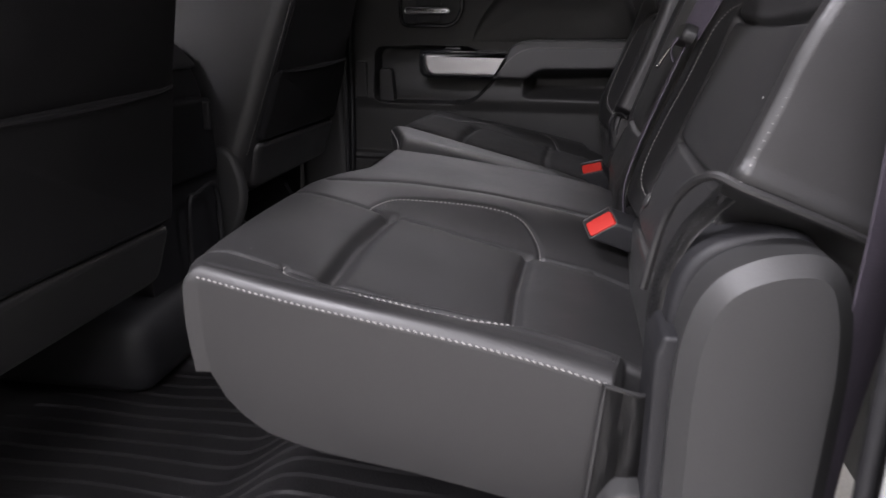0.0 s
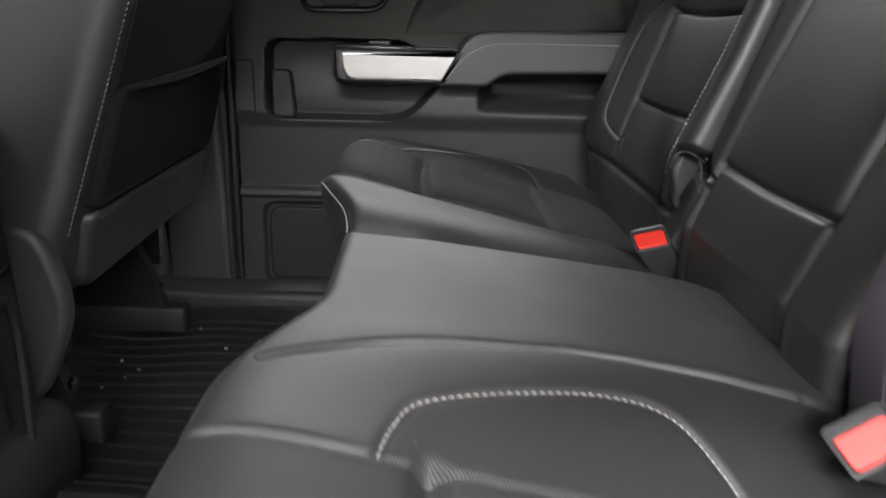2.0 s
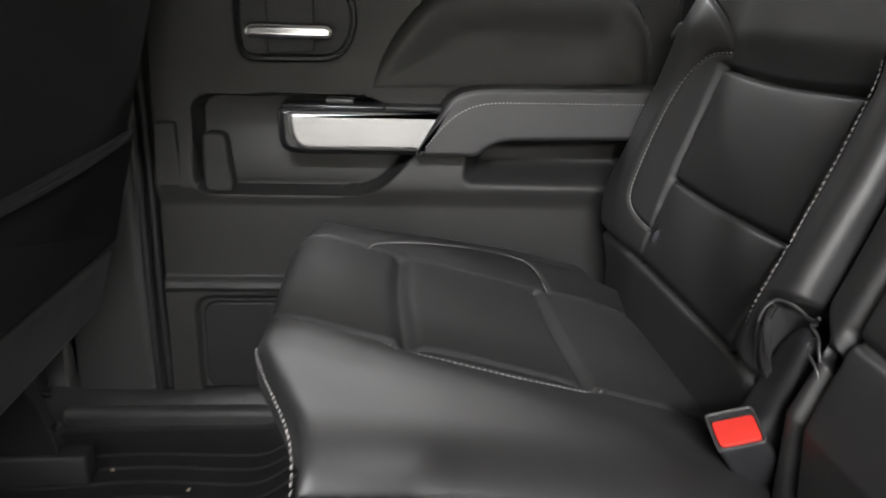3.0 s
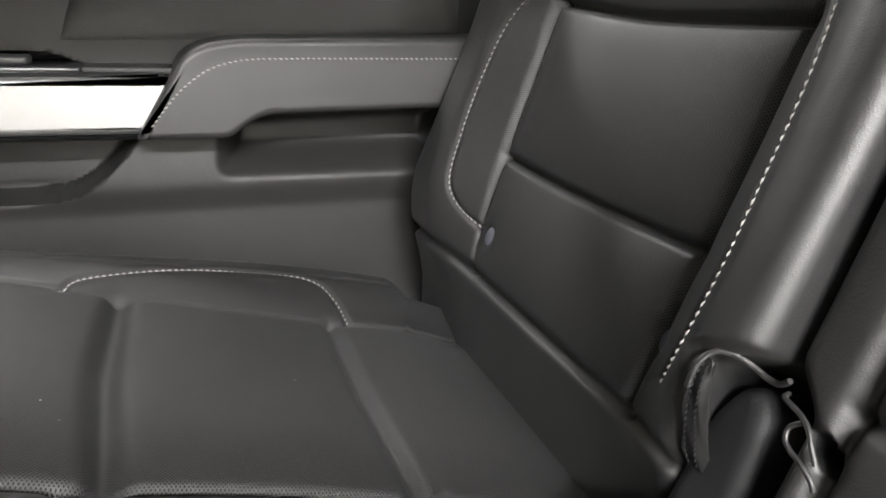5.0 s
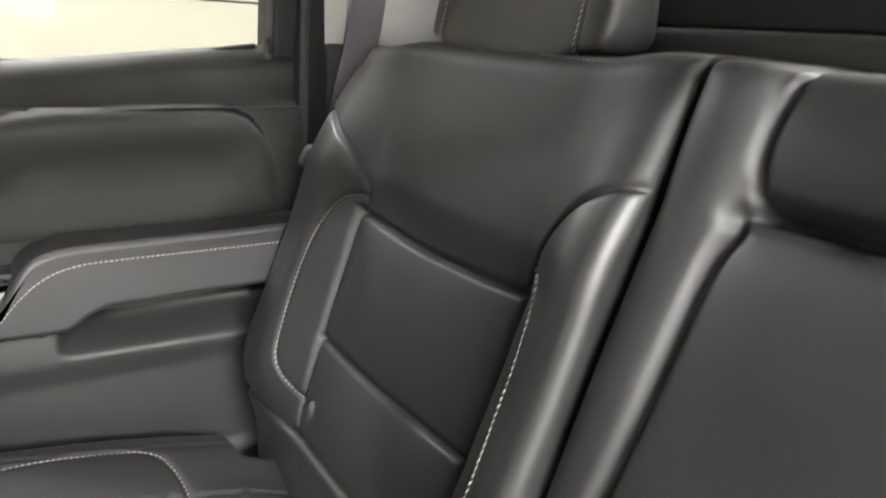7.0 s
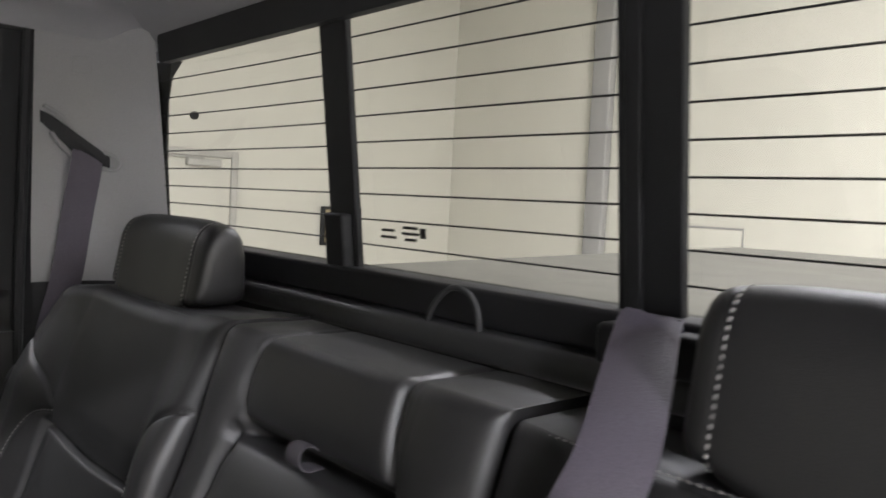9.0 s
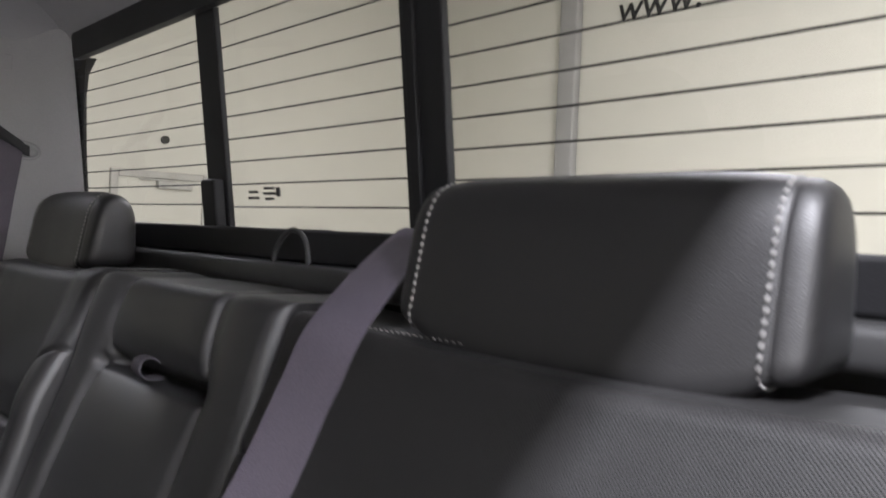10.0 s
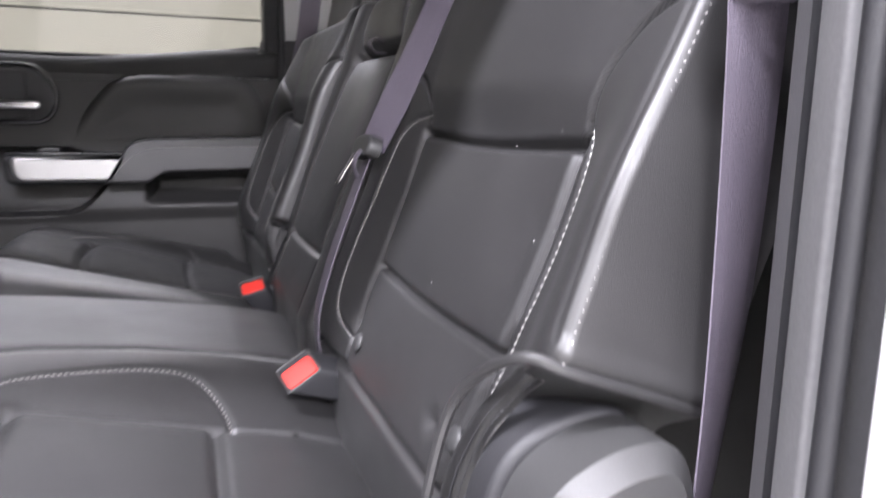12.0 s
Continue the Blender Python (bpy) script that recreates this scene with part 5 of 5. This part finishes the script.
# recliner cover beside the near backrest
def recliner():
    rc = thing("recliner_cover", (0.55, -0.70, 0.25), "dark grey plastic hinge cover beside the near backrest", "seat trim")
    ol = rounded([(0.497, 0.06), (0.492, 0.345), (0.506, 0.398), (0.545, 0.420), (0.588, 0.421), (0.604, 0.37), (0.598, 0.06)], [0.03, 0.06, 0.04, 0.06, 0.03, 0.05, 0.03], 8)
    part("cover", prism(ol, on_y, -0.60, -0.712, 0.012, segs=1), PLASTIC, rc, smooth=30)
    inner = rounded([(0.494, 0.20), (0.488, 0.355), (0.500, 0.405), (0.545, 0.426), (0.588, 0.424), (0.60, 0.20)], [0.01, 0.05, 0.04, 0.06, 0.03, 0.01], 8)
    part("inner_cover", prism(inner, on_y, -0.612, -0.662, 0.006, segs=3), DARK, rc, "black inner hinge cover", smooth=40)
    part("front_strip", prism(rounded([(0.484, 0.10), (0.481, 0.335), (0.486, 0.352), (0.498, 0.352), (0.506, 0.10)], 0.004), on_y, -0.62, -0.688, 0.003), DARK, rc)
    part("foot", prism(rounded([(0.430, 0.10), (0.50, 0.10), (0.50, 0.212), (0.465, 0.222), (0.446, 0.19)], 0.018), on_y, -0.58, -0.69, 0.015), PLASTIC, rc)


# loose leather flaps over the hinges
def cushion_flap():
    """A loose leather flap closing the rear end of the cushion's side."""
    n, m = 12, 14
    tl, tr, bl, br = Vector((0.449, -0.664, 0.300)), Vector((0.500, -0.650, 0.286)), Vector((0.438, -0.654, 0.145)), Vector((0.494, -0.640, 0.200))
    rows = []
    bm = bmesh.new()
    for j in range(m + 1):
        v = j / m
        row = []
        for i in range(n + 1):
            u = i / n
            p = tl.lerp(bl, v).lerp(tr.lerp(br, v), u)
            p.y += 0.010 * math.exp(-((u - 0.30 - 0.10 * math.sin(3 * v)) / 0.10) ** 2) * math.sin(math.pi * min(1, v + 0.15)) - 0.009 * math.sin(math.pi * u) * (0.4 + 0.6 * math.sin(math.pi * v))
            row.append(bm.verts.new(p))
        rows.append(row)
    for a, b in zip(rows, rows[1:]):
        for i in range(n):
            bm.faces.new((a[i], a[i + 1], b[i + 1], b[i]))
    bmesh.ops.solidify(bm, geom=list(bm.faces), thickness=0.002)
    part("cushion_flap", bm, LEATHER, wide_seat, "loose black leather flap")
    hem = [tl.lerp(bl, k / 10) + Vector((0.002, -0.002, 0)) for k in range(11)]
    part("flap_hem", tube([tr] + [tl.lerp(tr, 0.5) + Vector((0, -0.006, 0))] + hem, 0.0022, 6), LEATHER, wide_seat, "rolled hem of the flap")


cushion_flap()
part("hinge_flap", tube(spline([(0.478, -0.610, 0.36), (0.486, -0.622, 0.415), (0.495, -0.646, 0.447), (0.508, -0.672, 0.463), (0.528, -0.683, 0.457), (0.574, -0.684, 0.440), (0.612, -0.682, 0.425)], 6), 0.0035, 8), LEATHER, wide_seat, "rolled leather hem over the hinge")



def inner_hinge():
    """The covered hinge between the narrow seat and the middle backrest, with the loose leather edges round it."""
    ol = [(-0.06, 0.184), (0.05, 0.186), (0.088, 0.192), (0.098, 0.204), (0.092, 0.216), (0.070, 0.226), (-0.06, 0.230)]
    part("hinge_cover", prism(rounded(ol, 0.008), lambda p, d: back_at(p[1], p[0], d), -0.09, 0.002, 0.010, segs=4), DARK, narrow_seat, "dark plastic hinge cover")
    left = spline([back_at(*p) for p in ((0.220, 0.040, 0.002), (0.220, 0.049, 0.013), (0.220, 0.058, 0.019), (0.220, 0.071, 0.026), (0.220, 0.081, 0.029), (0.220, 0.092, 0.030), (0.219, 0.101, 0.028))], 4)
    right = spline([back_at(*p) for p in ((0.210, 0.039, -0.003), (0.210, 0.047, 0.001), (0.210, 0.054, 0.005), (0.210, 0.068, 0.015), (0.210, 0.080, 0.022), (0.211, 0.092, 0.026), (0.213, 0.100, 0.026))], 4)
    bm = bmesh.new()
    n, m = 10, min(len(left), len(right))
    rows = []
    for j in range(m):
        row = []
        for i in range(n + 1):
            f = i / n
            p = left[j].lerp(right[j], f) + Vector((-0.0022 * math.sin(math.pi * f) - 0.0008 * math.sin(9 * f + 0.6 * j), -0.003 * math.sin(math.pi * f), 0))
            row.append(bm.verts.new(p))
        rows.append(row)
    for a, b in zip(rows, rows[1:]):
        for i in range(n):
            bm.faces.new((a[i], a[i + 1], b[i + 1], b[i]))
    bmesh.ops.solidify(bm, geom=list(bm.faces), thickness=0.0018)
    skirt = part("hinge_skirt", bm, LEATHER, narrow_seat, "gathered black leather skirt with two dark stitch rows", smooth=180)
    face = Vector((-0.75, -0.55, 0.35))
    stitches("skirt_stitching", [([left[j].lerp(right[j], f) + Vector((-0.0036, -0.0028, 0.001)) for j in range(2, m - 2)], face) for f in (0.16, 0.52)], skirt, 0.0007, 0.0040, "dark thread", DARK)
    hem = spline([back_at(*p) for p in ((0.220, 0.082, 0.030), (0.220, 0.093, 0.031), (0.219, 0.101, 0.0285), (0.216, 0.1055, 0.025),
                                        (0.210, 0.107, 0.019), (0.203, 0.1055, 0.012), (0.197, 0.104, 0.009), (0.190, 0.1045, 0.008), (0.184, 0.109, 0.010))], 6)
    part("hinge_flap", tube(hem, 0.0017, 8), LEATHER, narrow_seat, "rolled leather hem over the hinge")
    for run in (((0.180, 0.104, 0.012), (0.176, 0.103, 0.019), (0.169, 0.102, 0.021), (0.162, 0.1005, 0.0215), (0.156, 0.097, 0.0215), (0.151, 0.091, 0.021), (0.147, 0.085, 0.019)),
                ((0.161, 0.098, 0.0205), (0.1655, 0.093, 0.0205), (0.1645, 0.0875, 0.0205), (0.160, 0.084, 0.020), (0.153, 0.082, 0.0195), (0.147, 0.078, 0.0175), (0.145, 0.074, 0.015))):
        part("fold_hem", tube(spline([back_at(*p) for p in run], 6), 0.0013, 8), LEATHER, wide_seat, "thin rolled hem of the fold")


def near_skirt():
    """The stitched leather skirt round the opening over the near hinge."""
    left = spline([(0.487, -0.618, 0.300), (0.482, -0.618, 0.330), (0.481, -0.620, 0.350), (0.483, -0.622, 0.370), (0.488, -0.626, 0.393), (0.497, -0.634, 0.418), (0.509, -0.642, 0.438), (0.518, -0.654, 0.455)], 5)
    right = spline([(0.491, -0.630, 0.302), (0.490, -0.634, 0.328), (0.491, -0.636, 0.352), (0.494, -0.637, 0.375), (0.500, -0.639, 0.395), (0.508, -0.643, 0.413), (0.519, -0.650, 0.430), (0.530, -0.660, 0.446)], 5)
    bm = bmesh.new()
    n = 8
    rows = []
    for j, (a, b) in enumerate(zip(left, right)):
        row = []
        for i in range(n + 1):
            f = i / n
            row.append(bm.verts.new(a.lerp(b, f) + Vector((-0.0018 * math.sin(math.pi * f), -0.0035 * math.sin(math.pi * f) - 0.0006 * math.sin(8 * f + 0.7 * j), 0))))
        rows.append(row)
    for a, b in zip(rows, rows[1:]):
        for i in range(n):
            bm.faces.new((a[i], a[i + 1], b[i + 1], b[i]))
    bmesh.ops.solidify(bm, geom=list(bm.faces), thickness=0.0018)
    skirt = part("hinge_skirt", bm, LEATHER, wide_seat, "gathered black leather skirt with two dark stitch rows", smooth=180)
    m = len(left)
    stitches("skirt_stitching", [([left[j].lerp(right[j], f) + Vector((-0.0022, -0.0046, 0.0004)) for j in range(2, m - 1)], (-0.35, -0.9, 0.2)) for f in (0.34, 0.66)], skirt, 0.0008, 0.0046, "dark thread", DARK)


near_skirt()
inner_hinge()
recliner()

# ---------------- garage round the truck ----------------
structure("ground", box(-7, 7, -5.5, 6.5, -0.95, -0.85), CONCRETE, "grey concrete garage floor", "floor", smooth=0)
structure("wall_back", box(6.0, 6.2, -5.5, 6.5, -0.9, 3.6), WALL, "white garage wall behind the truck", "wall", smooth=0)
structure("wall_ahead", box(-7.2, -7.0, -5.5, 6.5, -0.9, 3.6), WALL, "white garage wall ahead of the truck", "wall", smooth=0)
# unseen near wall, added close by so it bounces lamp light into the doorway
structure("wall_near", box(-7, 6, -5.6, -5.4, -0.9, 3.6), WALL, "white garage wall", "wall", smooth=0)
structure("garage_ceiling", box(-7, 6, -5.5, 6.5, 3.5, 3.6), WALL, "white garage ceiling", "ceiling", smooth=0)


def garage_door():
    g = thing("door_garage", (0, 5.6, 0), "white sectional garage door with hinges", "garage door", kind="structure")
    seams = [-0.85] + [-0.49 + 0.45 * k for k in range(9)] + [3.49]
    for z0, z1 in zip(seams, seams[1:]):
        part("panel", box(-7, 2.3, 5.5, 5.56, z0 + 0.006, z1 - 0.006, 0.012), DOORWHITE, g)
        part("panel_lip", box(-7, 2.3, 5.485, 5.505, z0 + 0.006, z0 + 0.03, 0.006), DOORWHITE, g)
    for z in seams[1:-1]:
        for x in (-3.2, -1.0, 1.265):
            part("hinge", prism(rounded([(x - 0.045, z - 0.01), (x + 0.045, z - 0.01), (x + 0.018, z + 0.075), (x - 0.018, z + 0.075)], 0.02), on_y, 5.50, 5.470, 0.004), STEEL, g, "small grey steel hinge")


garage_door()
structure("wall_far", box(2.3, 6, 5.49, 5.62, -0.9, 3.6), WALL, "white garage wall beside the sectional door", "wall", smooth=0)


# things on the garage walls
def side_door():
    d = thing("door_side", (3.0, 5.45, -0.85), "white personnel door with a grey closer in the garage wall", "door", kind="structure")
    part("leaf", box(2.64, 3.36, 5.462, 5.484, -0.83, 1.17, 0.006), WALL, d)
    for x0, x1, z0, z1 in ((2.58, 2.64, -0.84, 1.23), (3.36, 3.42, -0.84, 1.23), (2.64, 3.36, 1.17, 1.23)):
        part("frame", box(x0, x1, 5.44, 5.485, z0, z1, 0.008), CONCRETE, d)
    part("closer", box(2.95, 3.25, 5.40, 5.46, 1.09, 1.15, 0.01), CONCRETE, d, "grey door closer")
    part("closer_arm", box(2.80, 3.10, 5.42, 5.44, 1.15, 1.165, 0.004), CONCRETE, d)


side_door()
bd = thing("notice_board", (4.5, 5.45, 0.4), "small tan notice board in a dark frame on the wall", "notice board")
part("frame", box(4.30, 4.76, 5.44, 5.482, 0.43, 0.80, 0.01), DARK, bd)
part("sheet", box(4.33, 4.73, 5.430, 5.438, 0.46, 0.77, 0.002), material("tan_sheet", (0.34, 0.28, 0.17), 0.8), bd, "tan sheet")
for x, z, w, h in ((4.52, 0.66, 0.06, 0.07), (4.40, 0.68, 0.07, 0.012), (4.40, 0.65, 0.05, 0.010), (4.42, 0.54, 0.16, 0.008)):
    part("print_bar", box(x, x + w, 5.425, 5.4285, z, z + h), BLACKINK, bd)
dt = thing("wall_bell", (3.02, 5.45, 1.5), "small dark round fitting on the garage wall", "wall fitting")
part("disc", tube([(3.02, 5.482, 1.5), (3.02, 5.45, 1.5)], 0.033, 16), DARK, dt)
pp = thing("wall_pipe", (5.95, 3.5, 0.0), "pale grey vertical duct on the garage wall", "duct")
part("duct", box(5.90, 5.995, 3.42, 3.62, -0.85, 3.49, 0.02), GREYP, pp)
ob = thing("outlet_box", (5.98, 2.48, 0.7), "flat white access cover on the garage wall", "wall fitting")
part("cover", box(5.975, 5.995, 2.15, 2.80, 0.56, 0.80, 0.006), WALL, ob)
part("cover_rim", tube([(5.974, 2.15, 0.56), (5.974, 2.15, 0.80), (5.974, 2.80, 0.80), (5.974, 2.80, 0.56), (5.974, 2.15, 0.56)], 0.010, 6), GREYP, ob)
tc = bpy.data.curves.new("wall_lettering", "FONT")
tc.body, tc.size, tc.extrude, tc.shear = "www.", 0.36, 0.004, 0.15
wl = new("wall_lettering", tc)
tc.materials.append(BLACKINK)
wl.matrix_world = Matrix.Translation(K * Vector((5.985, 3.06, 2.73))) @ Euler((radians(90), 0, radians(-90))).to_matrix().to_4x4()
tagged(wl, "black painted lettering on the white garage wall", "lettering")

# load bed behind the cab
bed = thing("bed_cover", (1.9, 0, 0.6), "flat grey cover over the load bed behind the cab", "bed cover")
VINYL = material("cover_vinyl", (0.11, 0.107, 0.098), 0.6, bump=0.3, scale=300, vary=0.1)
part("cover", prism(rounded([(0.98, 0.738), (2.92, 0.778), (2.92, 0.745), (0.98, 0.70)], 0.006), on_y, -0.77, 0.77, 0.01), VINYL, bed)
for sg in (1, -1):
    part("rail", box(0.96, 2.95, sg * 0.78 - 0.045, sg * 0.78 + 0.045, 0.64, 0.715, 0.015), BODY, bed, "white painted bed rail")
    part("side", box(0.96, 2.95, sg * 0.82 - 0.02, sg * 0.82 + 0.02, -0.2, 0.68, 0.015), BODY, bed, "white painted bed side")


# specks of lint on the upholstery
def lint():
    rnd = random.Random(11)
    vs, fs = [], []
    for k in range(60):
        if k < 36:
            p = seat_at(rnd.uniform(0.12, 0.46), -rnd.uniform(0.10, 0.60) if k < 26 else rnd.uniform(0.15, 0.6), 0.006)
            n = Vector((0.24, 0, 0.97))
        else:
            p = back_at(-rnd.uniform(0.30, 0.64) if k < 52 else rnd.uniform(0.3, 0.6), rnd.uniform(0.10, 0.44), 0.013)
            n = BN
        d = Vector((rnd.uniform(-1, 1), rnd.uniform(-1, 1), rnd.uniform(-0.4, 0.4)))
        d = (d - n * d.dot(n)).normalized()
        w = d.cross(n)
        a, b = rnd.uniform(0.0004, 0.0011), rnd.uniform(0.00015, 0.0003)
        i = len(vs)
        vs += [tuple(p - d * a), tuple(p + w * b), tuple(p + d * a), tuple(p - w * b), tuple(p + n * 0.0007)]
        fs += [(i, i + 1, i + 4), (i + 1, i + 2, i + 4), (i + 2, i + 3, i + 4), (i + 3, i, i + 4)]
    ob = raw("lint", vs, fs, THREAD)
    tagged(ob, "tiny pale lint specks on the leather", "lint", kind="stuff")


lint()
